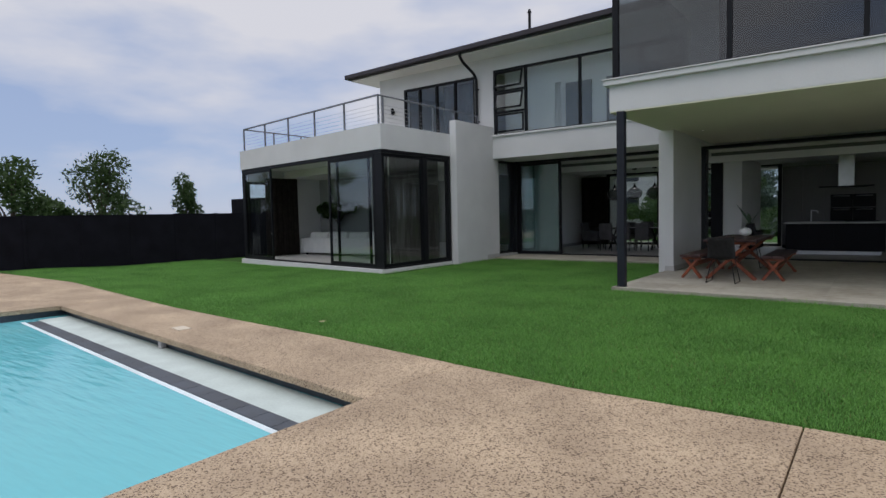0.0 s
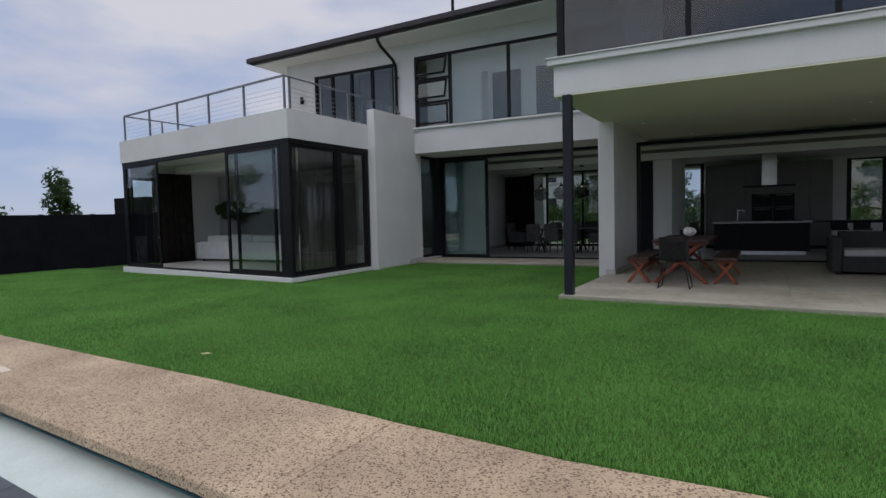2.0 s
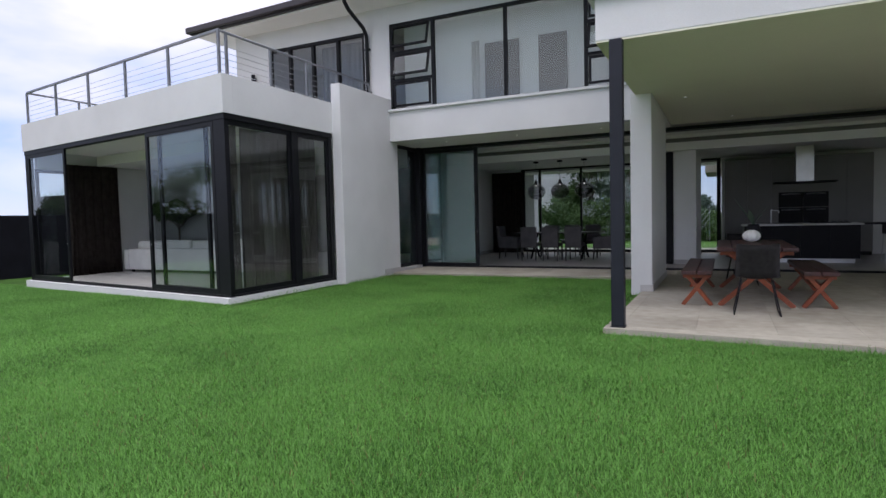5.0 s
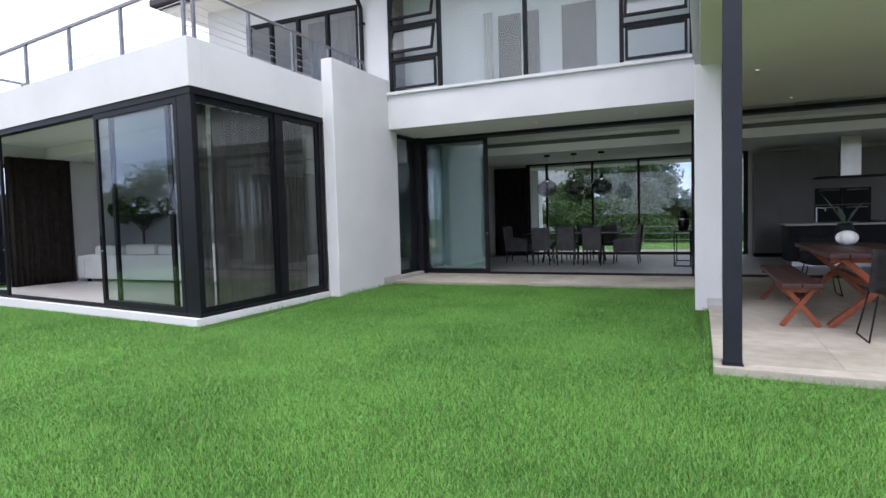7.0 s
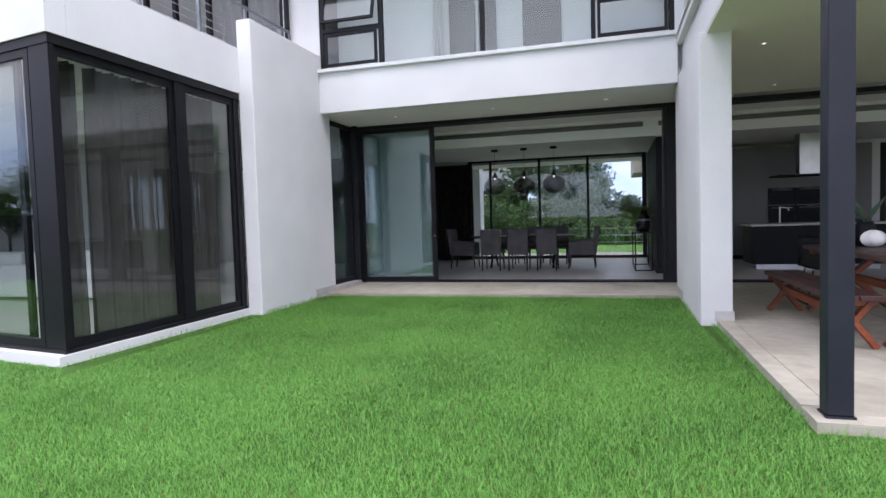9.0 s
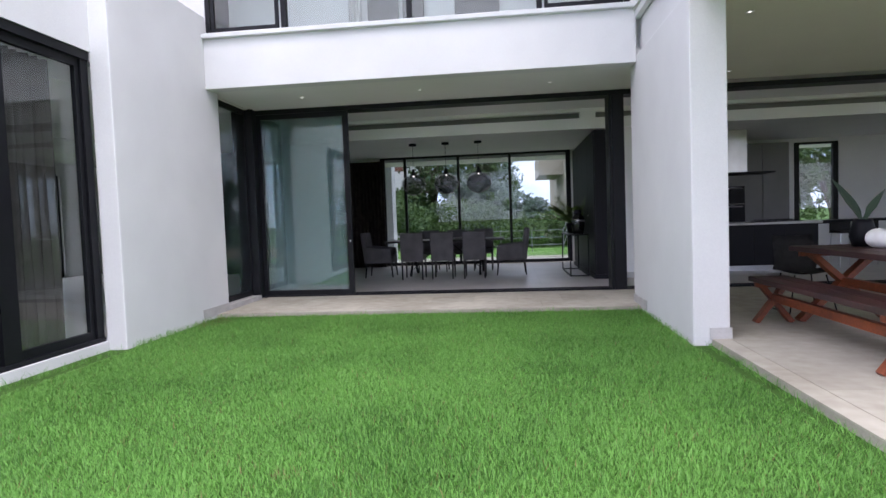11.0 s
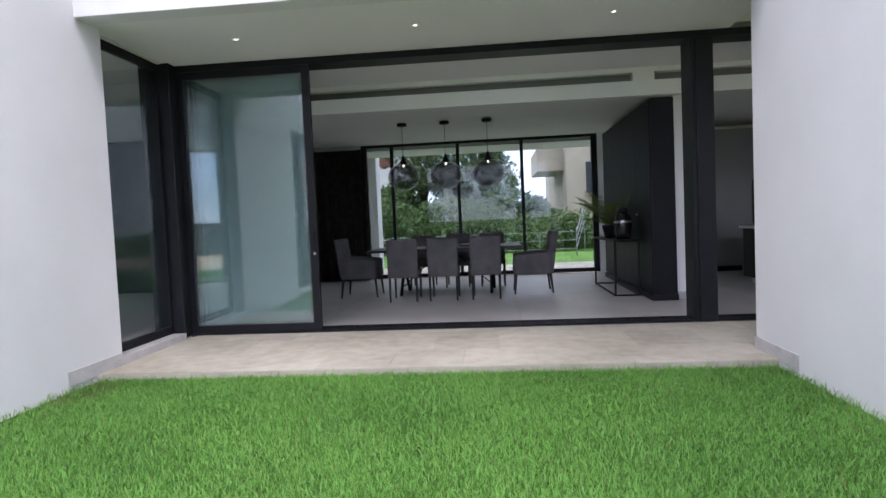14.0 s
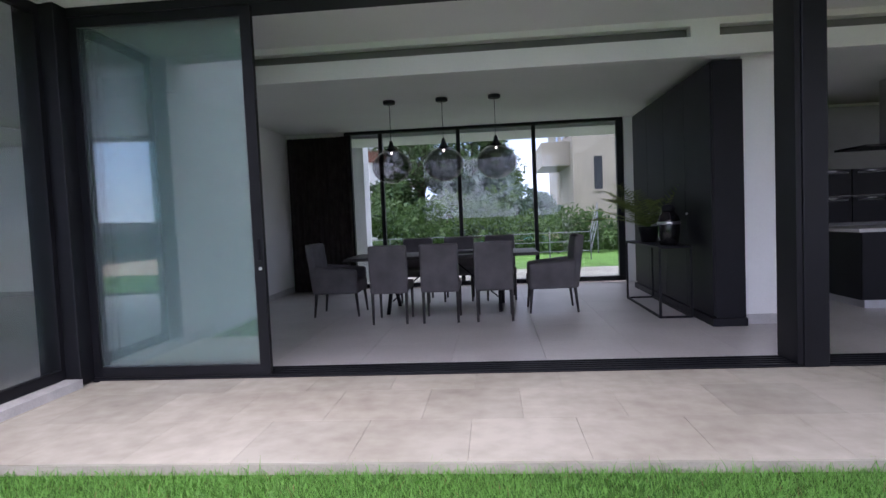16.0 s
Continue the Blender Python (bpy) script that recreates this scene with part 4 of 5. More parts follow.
# ---- dining room ----
def dining_chair(m):
    """Upholstered chair without arms; it faces +y, its back towards -y."""
    c = thing("dining_chair", "grey fabric dining chair with dark wooden legs", "chair", m, group="chairs round the dining table")
    part("seat", box(-0.225, 0.225, -0.24, 0.25, 0.38, 0.48, bevel=0.025), M_CHAIR, c)
    b = box(-0.225, 0.225, -0.29, -0.20, 0.36, 0.93, bevel=0.025)
    for v in b.verts:
        v.co.y -= max(0, v.co.z - 0.45) * 0.10
    part("backrest", b, M_CHAIR, c)
    for x in (-0.20, 0.20):
        for y in (-0.255, 0.22):
            part("leg", rod(bmesh.new(), (x, y + (-0.02 if y < 0 else 0), 0), (x, y, 0.38), 0.014, 8, 0.02), M_LEG, c)
    return c


def arm_chair(m):
    c = thing("armchair", "grey fabric dining armchair with curved arms", "chair", m, group="armchairs at the table ends")
    part("seat", box(-0.28, 0.28, -0.25, 0.28, 0.30, 0.47, bevel=0.03), M_CHAIR, c)
    b = box(-0.28, 0.28, -0.33, -0.22, 0.30, 0.95, bevel=0.03)
    for v in b.verts:
        v.co.y -= max(0, v.co.z - 0.45) * 0.16
    part("backrest", b, M_CHAIR, c)
    for s in (-1, 1):
        b = box(0.22 * s if s > 0 else -0.30, 0.30 if s > 0 else -0.22, -0.30, 0.27, 0.30, 0.66, bevel=0.03)
        for v in b.verts:
            if v.co.z > 0.5 and v.co.y > 0.1:
                v.co.z -= (v.co.y - 0.1) * 0.35
        part("armrest", b, M_CHAIR, c)
    for x in (-0.25, 0.25):
        for y in (-0.28, 0.24):
            part("leg", rod(bmesh.new(), (x * 1.04, y * 1.12, 0), (x, y, 0.31), 0.013, 8, 0.022), M_LEG, c)
    return c


for x in (-7.43, -6.83, -6.20):
    dining_chair(pose(x, 17.93, 0, 0, 0, 0))
for x in (-7.35, -6.72, -6.10):
    dining_chair(pose(x, 19.55, 0, 0, 0, 180))
arm_chair(pose(-8.22, 18.55, 0, 0, 0, -90))
arm_chair(pose(-5.50, 18.40, 0, 0, 0, 90))
tab = thing("dining_table", "long dark wooden dining table with crossed metal trestles", "table", pose(-6.83, 18.72, 0))
part("tabletop", box(-1.28, 1.20, -0.48, 0.48, 0.71, 0.75, bevel=0.008), M_LEG, tab)
for x in (-0.75, 0.70):
    b = bmesh.new()
    beam_bar(b, (x, -0.36, 0), (x, 0.36, 0.71), 0.05, 0.03)
    beam_bar(b, (x + 0.04, 0.36, 0), (x + 0.04, -0.36, 0.71), 0.05, 0.03)
    part("trestle", b, M_BLACK, tab)
for x0, x1 in ((-0.75, -0.1), (0.7, 0.05)):
    part("brace", rod(bmesh.new(), (x0, 0, 0.12), (x1, 0, 0.70), 0.009, 6), M_BLACK, tab)
bowl = thing("table_bowl", "low pale dish on the dining table", "bowl", pose(-6.55, 18.7, 0.75))
part("dish", lathe([(0.02, 0.0), (0.08, 0.002), (0.15, 0.03), (0.155, 0.035), (0.08, 0.012), (0.02, 0.01)]), M_CUSHION, bowl)
for x in (-7.50, -6.80, -6.11):
    p = thing("pendant_lamp", "smoked glass globe pendant lamp on a thin cord", "lamp", pose(x, 18.70, 2.799), group="pendants over the dining table")
    part("canopy", lathe([(0.001, -0.045), (0.075, -0.045), (0.08, -0.038), (0.08, 0.0), (0.001, 0.0)]), M_BLACK, p)
    part("cord", rod(bmesh.new(), (0, 0, -0.045), (0, 0, -0.52), 0.004, 6), M_BLACK, p)
    part("socket", lathe([(0.010, -0.52), (0.024, -0.545), (0.036, -0.59), (0.058, -0.632), (0.090, -0.664), (0.001, -0.67)]), M_BLACK, p)
    prof = []
    for i in range(15):
        a = 0.30 + (math.pi - 0.36) * i / 14
        prof.append((0.262 * math.sin(a), -0.87 + 0.225 * math.cos(a)))
    g = bmesh.new()
    n = 30
    rings = [[g.verts.new((r * math.cos(2 * math.pi * i / n), r * math.sin(2 * math.pi * i / n), z)) for i in range(n)] for r, z in prof]
    for r0, r1 in zip(rings, rings[1:]):
        for i in range(n):
            g.faces.new((r0[i], r0[(i + 1) % n], r1[(i + 1) % n], r1[i])).smooth = True
    pane("globe", g, p, M_SMOKE, "smoked glass globe")
    part("bulb", lathe([(0.001, -0.705), (0.012, -0.70), (0.016, -0.685), (0.012, -0.67), (0.001, -0.67)], 14), M_LIGHT, p, "small warm bulb")
curtain("curtain", "black full-height curtain bunched beside the garden window", (-9.72, 20.95), (-8.62, 20.95), 0.02, 2.70, 12, 0.05, M_BROWN)

unit = thing("wall_unit", "black lacquered floor-to-ceiling storage unit", "cabinet")
part("body", box(-3.96, -3.665, 17.06, 20.3, 0.08, 2.668), M_BLACK, unit)
part("plinth", box(-4.0, -3.662, 17.02, 20.32, 0.0, 0.079), M_BLACK, unit)
for k in range(4):
    y0 = 17.065 + 0.81 * k
    part("door", box(-3.982, -3.961, y0, y0 + 0.8075, 0.10, 2.66, bevel=0.004), M_BLACK, unit)
    part("knob", rod(bmesh.new(), (-4.0, y0 + 0.74, 1.15), (-3.983, y0 + 0.74, 1.15), 0.013, 10), M_STEEL, unit, "small steel knob")
console = thing("console_table", "slim black metal-framed console table", "table")
x0, x1, y0, y1, zt = -4.38, -4.02, 17.56, 19.17, 0.80
part("tabletop", box(x0, x1, y0, y1, zt - 0.025, zt, bevel=0.004), M_BLACK, console)
for x in (x0 + 0.012, x1 - 0.012):
    for y in (y0 + 0.012, y1 - 0.012):
        part("leg", box(x - 0.012, x + 0.012, y - 0.012, y + 0.012, 0.0, zt - 0.026), M_BLACK, console)
for x in (x0 + 0.012, x1 - 0.012):
    part("foot_rail", box(x - 0.012, x + 0.012, y0 + 0.025, y1 - 0.025, 0.0, 0.022), M_BLACK, console)
for y in (y0 + 0.012, y1 - 0.012):
    part("foot_rail", box(x0 + 0.025, x1 - 0.025, y - 0.012, y + 0.012, 0.0, 0.022), M_BLACK, console)
urn = thing("urn", "glossy black lidded urn with ring handles", "vase", pose(-4.18, 17.85, zt))
part("body", lathe([(0.001, 0.0), (0.090, 0.0), (0.102, 0.02), (0.119, 0.14), (0.123, 0.26), (0.107, 0.33), (0.070, 0.365), (0.066, 0.39), (0.001, 0.39)]), material("black_glaze", (0.012, 0.012, 0.013), 0.12), urn)
part("lid", lathe([(0.001, 0.385), (0.070, 0.39), (0.074, 0.41), (0.066, 0.45), (0.025, 0.465), (0.001, 0.465)]), M_BLACK, urn)
part("band", lathe([(0.121, 0.235), (0.126, 0.24), (0.126, 0.265), (0.121, 0.27)]), M_STEEL, urn, "thin metal band")


def frond(b, base, direction, length, width, droop, n=7, leaflets=0):
    """A tapering arched leaf, or a feather frond of leaflets."""
    d = Vector(direction).normalized()
    side = d.cross(Vector((0, 0, 1)))
    side = side.normalized() if side.length > 0.01 else Vector((1, 0, 0))
    spine = []
    for i in range(n + 1):
        t = i / n
        spine.append(Vector(base) + d * length * t + Vector((0, 0, -droop * t * t)))
    if leaflets:
        for i in range(1, n + 1):
            for s in (-1, 1):
                p = spine[i]
                tip = p + (side * s * 0.75 + d * 0.7 + Vector((0, 0, -0.25))).normalized() * width * (1.15 - abs(i / n - 0.45))
                w = d * 0.010
                vs = [b.verts.new(p - w), b.verts.new(p + w), b.verts.new(tip)]
                b.faces.new(vs)
        for p, q in zip(spine, spine[1:]):
            rod(b, p, q, 0.004, 4)
        return
    prev = None
    for i, p in enumerate(spine):
        t = i / n
        w = width * (0.35 + 2.0 * t) * (1 - t) if t < 0.35 else width * 1.05 * (1 - ((t - 0.35) / 0.65) ** 1.6)
        w = max(w, 0.002)
        cur = (b.verts.new(p - side * w + Vector((0, 0, 0.25 * w))), b.verts.new(p), b.verts.new(p + side * w + Vector((0, 0, 0.25 * w))))
        if prev:
            b.faces.new((prev[0], prev[1], cur[1], cur[0]))
            b.faces.new((prev[1], prev[2], cur[2], cur[1]))
        prev = cur


palm = thing("potted_palm", "green palm in a dark pot on the console", "plant", pose(-4.20, 18.65, zt))
part("pot", lathe([(0.001, 0.0), (0.09, 0.0), (0.13, 0.16), (0.135, 0.20), (0.001, 0.19)]), M_BLACK, palm)
b = bmesh.new()
rng = random.Random(4)
for k in range(15):
    a = 2 * math.pi * k / 15 + rng.uniform(-0.2, 0.2)
    up = rng.uniform(0.5, 1.7)
    frond(b, (0, 0, 0.19), (math.cos(a) - 0.25, math.sin(a), up), rng.uniform(0.6, 0.98), 0.24, rng.uniform(0.12, 0.34), 15, leaflets=1)
part("fronds", b, M_PALM, palm)

# ---- kitchen ----
isl = thing("kitchen_island", "black kitchen island with a pale stone worktop", "kitchen island")
part("body", box(-2.13, 0.16, 17.78, 18.75, 0.10, 0.86, bevel=0.004), M_BLACK, isl)
part("plinth", box(-2.05, 0.08, 17.86, 18.67, 0.0, 0.099), M_STEEL, isl, "recessed steel plinth")
part("worktop", box(-2.18, 0.22, 17.73, 18.8, 0.861, 0.90, bevel=0.004), material("pale_worktop", (0.50, 0.49, 0.47), 0.3), isl, "pale stone worktop")
for k in range(4):
    part("front_panel", box(-2.125 + 0.572 * k, -1.558 + 0.572 * k, 17.765, 17.779, 0.11, 0.85), M_BLACK, isl)
tap = thing("kitchen_tap", "tall steel kitchen tap", "tap", pose(-1.55, 18.2, 0.90))
b = bmesh.new()
rod(b, (0, 0, 0), (0, 0, 0.34), 0.016)
rod(b, (0, 0, 0.33), (0.16, 0, 0.31), 0.012)
rod(b, (0.16, 0, 0.315), (0.16, 0, 0.25), 0.012)
part("spout", b, M_STEEL, tap)
hob = thing("gas_hob", "black gas hob with pan supports", "hob", pose(-0.35, 18.3, 0.90))
part("plate", box(-0.38, 0.38, -0.24, 0.24, 0.0, 0.012), M_BLACK, hob)
for x in (-0.2, 0.2):
    b = bmesh.new()
    for k in (-0.12, 0, 0.12):
        bx(b, x + k - 0.006, x + k + 0.006, -0.2, 0.2, 0.03, 0.045)
        bx(b, x + k - 0.006, x + k + 0.006, -0.2, -0.188, 0.012, 0.03)
        bx(b, x + k - 0.006, x + k + 0.006, 0.188, 0.2, 0.012, 0.03)
    part("pan_support", b, M_BLACK, hob)
for k in range(6):
    u0 = -2.55 + 0.575 * k
    if k in (2, 3, 4):
        continue
    u = thing("tall_cupboard", "tall taupe kitchen cupboard, handleless", "cupboard", group="kitchen cupboards")
    part("body", box(u0, u0 + 0.572, 20.52, 21.149, 0.1, 2.66), M_KITCH, u)
    part("plinth", box(u0, u0 + 0.572, 20.58, 21.149, 0.0, 0.099), M_BLACK, u)
    part("door", box(u0 + 0.002, u0 + 0.570, 20.498, 20.519, 0.11, 1.35), M_KITCH, u)
    part("door", box(u0 + 0.002, u0 + 0.570, 20.498, 20.519, 1.354, 2.65), M_KITCH, u)
ovens = thing("oven_housing", "taupe oven housing with four black built-in ovens", "oven")
part("body", box(-1.40, 0.325, 20.52, 21.149, 0.0, 2.66), M_KITCH, ovens)
for cx in (-0.94, -0.36):
    for z in (0.88, 1.30):
        o = part("oven", box(cx - 0.285, cx + 0.285, 20.49, 20.519, z, z + 0.40, bevel=0.004), M_BLACK, ovens, "black glass oven front")
        part("handle", rod(bmesh.new(), (cx - 0.22, 20.465, z + 0.345), (cx + 0.22, 20.465, z + 0.345), 0.009, 8), M_STEEL, o)
        part("display", box(cx - 0.06, cx + 0.06, 20.4875, 20.489, z + 0.36, z + 0.385), M_DARKWIN, o)
hood = thing("extractor_hood", "steel chimney extractor hood over the island", "extractor hood", pose(-0.77, 19.2, 0))
part("chimney", box(-0.19, 0.19, -0.15, 0.15, 1.92, 2.799), M_STEEL, hood)
part("canopy", box(-0.66, 0.66, -0.35, 0.35, 1.89, 1.919, bevel=0.004), M_BLACK, hood, "thin dark glass canopy")

for i in range(2):
    st = thing("bar_stool", "black moulded bar stool on thin legs", "stool", pose(0.85 + 0.5 * i, 18.2, 0), group="kitchen stools")
    part("seat", box(-0.19, 0.19, -0.19, 0.19, 0.64, 0.68, bevel=0.015), M_SOFA, st)
    part("backrest", box(-0.19, 0.19, 0.15, 0.18, 0.68, 0.86, bevel=0.012), M_SOFA, st)
    for sx in (-0.16, 0.16):
        for sy in (-0.16, 0.16):
            part("leg", rod(bmesh.new(), (sx * 1.2, sy * 1.2, 0), (sx, sy, 0.64), 0.010, 8), M_STEEL, st)
part_top = thing("breakfast_bar", "dark breakfast bar joined to the island end", "counter")
part("worktop", box(0.23, 1.9, 17.9, 18.6, 0.86, 0.90, bevel=0.004), M_BLACK, part_top)
for x in (1.85,):
    part("support", box(x - 0.03, x + 0.03, 17.95, 18.55, 0.0, 0.859), M_BLACK, part_top)

# ---- lounge ----
sofa = thing("lounge_sofa", "long white linen sofa with loose cushions", "sofa", pose(-14.5, 12.65, 0.035))
part("backrest", box(-2.0, 2.0, -0.45, -0.23, 0.06, 0.60, bevel=0.035), M_LINEN, sofa)
part("base", box(-2.0, 2.0, -0.229, 0.32, 0.06, 0.36, bevel=0.03), M_LINEN, sofa)
for x0 in (-2.2, 2.001):
    part("armrest", box(x0, x0 + 0.199, -0.45, 0.32, 0.06, 0.58, bevel=0.04), M_LINEN, sofa)
for k in range(4):
    x0 = -1.98 + 0.995 * k
    part("seat_cushion", box(x0, x0 + 0.98, 0.0, 0.34, 0.361, 0.47, bevel=0.04), M_LINEN, sofa)
    b = box(x0 + 0.03, x0 + 0.95, -0.225, -0.005, 0.362, 0.79 + 0.02 * (k % 2), bevel=0.075)
    part("back_cushion", b, M_LINEN, sofa)
for x in (-1.95, 1.95):
    for y in (-0.36, 0.24):
        part("foot", box(x - 0.03, x + 0.03, y - 0.03, y + 0.03, 0.0, 0.06), M_LEG, sofa)
# room seen through the porch side window
structure("wall_study_back", box(-17.4, -10.001, 22.0, 22.15, 0.0, 3.02), M_PAINT, "white plastered wall", "wall")
structure("wall_study_west", box(-17.4, -17.25, 13.862, 16.2, 0.0, 3.02), M_PAINT, "white plastered wall", "wall")
structure("wall_study_corner", box(-17.4, -17.25, 20.6, 21.999, 0.0, 3.02), M_PAINT, "white plastered wall", "wall")
structure("wall_study_head", box(-17.4, -17.25, 16.2, 20.6, 2.7, 3.02), M_PAINT, "white plastered wall above a window", "wall")
for y0 in (16.203, 17.668, 19.133):
    leaf_y("window_study", "charcoal-framed full-height window of the side room", y0, y0 + 1.462, -17.32, 0.003, 2.697, M_GLASS, False, 0.05)
structure("floor_study", box(-17.4, -10.001, 13.87, 22.15, -0.19, -0.001), M_TILE, "grey tiled floor", "floor")
structure("floor_study_edge", box(-10.0, -9.921, 13.87, 15.749, -0.19, -0.002), M_TILE, "grey tiled floor edge", "floor")
structure("ceiling_study", box(-17.4, -9.61, 13.87, 22.15, 3.021, 3.2), M_CEIL, "white ceiling", "ceiling")
structure("skirting_study", box(-17.249, -13.93, 21.985, 21.999, 0.0, 0.10), M_SKIRT, "grey stone skirting tile", "baseboard")
structure("partition_study", box(-13.92, -10.002, 20.2, 20.38, 0.0, 3.019), M_BLACK, "black full-height partition", "wall")


# ---- terrace furniture ----
def crossed_legs(b, y, w, h, thick, wide):
    beam_bar(b, (-w, y, 0), (w * 0.75, y, h), wide, thick)
    beam_bar(b, (w, y + thick * 0.2, 0), (-w * 0.75, y + thick * 0.2, h), wide, thick)


def slat_table(name, label, cat, m, half, length, h, slats, wide, thick, group=""):
    t = thing(name, label, cat, m, group)
    w = 2 * half / slats
    for k in range(slats):
        part("plank", box(-half + w * k + 0.004, -half + w * (k + 1) - 0.004, -length / 2, length / 2, h - 0.05, h, bevel=0.008), M_REDSHADE, t)
    for y in (-length / 2 + 0.14, length / 2 - 0.14):
        b = bmesh.new()
        crossed_legs(b, y, half * 0.92, h - 0.055, thick, wide)
        part("crossed_leg", b, M_REDLIT, t)
        part("bearer", box(-half * 0.9, half * 0.9, y - 0.03, y + 0.03, h - 0.10, h - 0.051, bevel=0.005), M_REDLIT, t)
    part("stretcher", box(-0.03, 0.03, -length / 2 + 0.16, length / 2 - 0.16, h * 0.47, h * 0.47 + 0.08, bevel=0.006), M_REDLIT, t)
    return t


slat_table("picnic_table", "red-stained timber picnic table with crossed legs", "table", pose(-2.20, 11.55, 0), 0.46, 2.3, 0.76, 5, 0.11, 0.06)
slat_table("bench", "red-stained timber bench with crossed legs", "bench", pose(-2.89, 11.5, 0), 0.19, 2.3, 0.46, 2, 0.085, 0.05, "picnic benches")
slat_table("bench", "red-stained timber bench with crossed legs", "bench", pose(-1.50, 11.5, 0), 0.19, 2.1, 0.46, 2, 0.085, 0.05, "picnic benches")


def wire_chair(m):
    c = thing("terrace_chair", "black shell chair on bent wire legs", "chair", m, group="terrace chairs")
    b = bmesh.new()
    n = 9
    rows = []
    for i in range(11):
        t = i / 10
        row = []
        for j in range(n):
            u = j / (n - 1) * 2 - 1
            if t < 0.5:
                y, z = 0.22 - t * 0.84, 0.44 - 0.03 * math.sin(t * 6)
            else:
                y, z = -0.20 - (t - 0.5) * 0.22, 0.44 + (t - 0.5) * 0.78
            row.append(b.verts.new((u * (0.25 - 0.03 * t), y + (0.06 * u * u if t > 0.5 else 0), z + 0.05 * u * u * (1 if t < 0.5 else 0.3))))
        rows.append(row)
    for r0, r1 in zip(rows, rows[1:]):
        for i in range(n - 1):
            b.faces.new((r0[i], r0[i + 1], r1[i + 1], r1[i])).smooth = True
    bmesh.ops.solidify(b, geom=b.faces[:], thickness=0.012)
    part("shell", b, M_SOFA, c)
    for s in (-1, 1):
        b = bmesh.new()
        p = [(s * 0.16, 0.16, 0.42), (s * 0.24, 0.22, 0.01), (s * 0.24, -0.24, 0.01), (s * 0.16, -0.16, 0.42)]
        for q, r in zip(p, p[1:]):
            rod(b, q, r, 0.008, 8)
        part("leg_frame", b, M_BLACK, c)
    return c


wire_chair(pose(-2.22, 9.98, 0, 0, 0, 0))
wire_chair(pose(-2.30, 13.15, 0, 0, 0, 180))
pot = thing("table_planter", "white lobed ceramic planter with stiff grey-green leaves", "plant", pose(-2.20, 11.98, 0.76))
b = bmesh.new()
rings = []
n = 36
for i in range(13):
    a = math.pi * i / 12
    r, z = 0.105 * math.sin(a) + 0.004, 0.09 - 0.09 * math.cos(a)
    rings.append([b.verts.new(((r + 0.014 * math.sin(a) * math.cos(j / n * 2 * math.pi * 6)) * math.cos(j / n * 2 * math.pi), (r + 0.014 * math.sin(a) * math.cos(j / n * 2 * math.pi * 6)) * math.sin(j / n * 2 * math.pi), z)) for j in range(n)])
for r0, r1 in zip(rings, rings[1:]):
    for i in range(n):
        b.faces.new((r0[i], r0[(i + 1) % n], r1[(i + 1) % n], r1[i])).smooth = True
b.faces.new(rings[0][::-1]), b.faces.new(rings[-1])
part("pot", b, material("white_ceramic", (0.80, 0.79, 0.77), 0.4, vary=0.03), pot)
tallpot = thing("table_vase", "dark vase of broad upright leaves on the picnic table", "plant", pose(-2.16, 12.30, 0.76))
part("vase", lathe([(0.001, 0), (0.09, 0), (0.115, 0.10), (0.09, 0.22), (0.075, 0.26), (0.001, 0.25)]), M_BLACK, tallpot)
for dx, dy, dz, ln, w in ((-0.55, 0.05, 1.0, 0.56, 0.10), (0.55, 0.02, 1.0, 0.42, 0.075), (-0.2, 0.3, 1.0, 0.34, 0.05)):
    b = bmesh.new()
    frond(b, (0, 0, 0.22), (dx, dy, dz), ln, w, 0.05, 8)
    part("leaf", b, M_BLUEGREEN, tallpot)

ts = thing("terrace_sofa", "charcoal woven terrace sofa with grey cushions", "sofa", pose(1.45, 13.1, 0))
part("base", box(-1.1, 1.1, -0.42, 0.42, 0.05, 0.34, bevel=0.02), M_SOFA, ts)
part("backrest", box(-1.1, 1.1, 0.30, 0.46, 0.341, 0.78, bevel=0.03), M_SOFA, ts)
part("armrest", box(-1.28, -1.101, -0.42, 0.46, 0.05, 0.70, bevel=0.03), M_SOFA, ts)
part("armrest", box(1.101, 1.28, -0.42, 0.46, 0.05, 0.70, bevel=0.03), M_SOFA, ts)
for k in range(2):
    part("seat_cushion", box(-1.08 + 1.085 * k, -0.005 + 1.085 * k, -0.43, 0.29, 0.341, 0.47, bevel=0.03), M_CUSHION, ts)
for x in (-1.15, 1.15):
    for y in (-0.34, 0.36):
        part("foot", box(x - 0.04, x + 0.04, y - 0.04, y + 0.04, 0.0, 0.05), M_BLACK, ts)
ct = thing("coffee_table", "low charcoal woven coffee table on the terrace", "table", pose(1.6, 11.9, 0))
part("tabletop", box(-0.5, 0.5, -0.3, 0.3, 0.34, 0.38, bevel=0.01), M_SOFA, ct)
for x in (-0.44, 0.44):
    for y in (-0.25, 0.25):
        part("leg", box(x - 0.03, x + 0.03, y - 0.03, y + 0.03, 0.0, 0.339), M_SOFA, ct)

# fallen leaf on the grass
fl = thing("fallen_leaf", "single dry curled leaf lying on the lawn", "leaf", pose(-5.75, 3.55, -0.018, 8, 6, 20))
b = bmesh.new()
frond(b, (-0.05, 0, 0), (1, 0.15, 0.03), 0.11, 0.022, -0.012, 7)
part("blade", b, material("dry_leaf", (0.42, 0.36, 0.20), 0.7, vary=0.2, scale=20), fl)


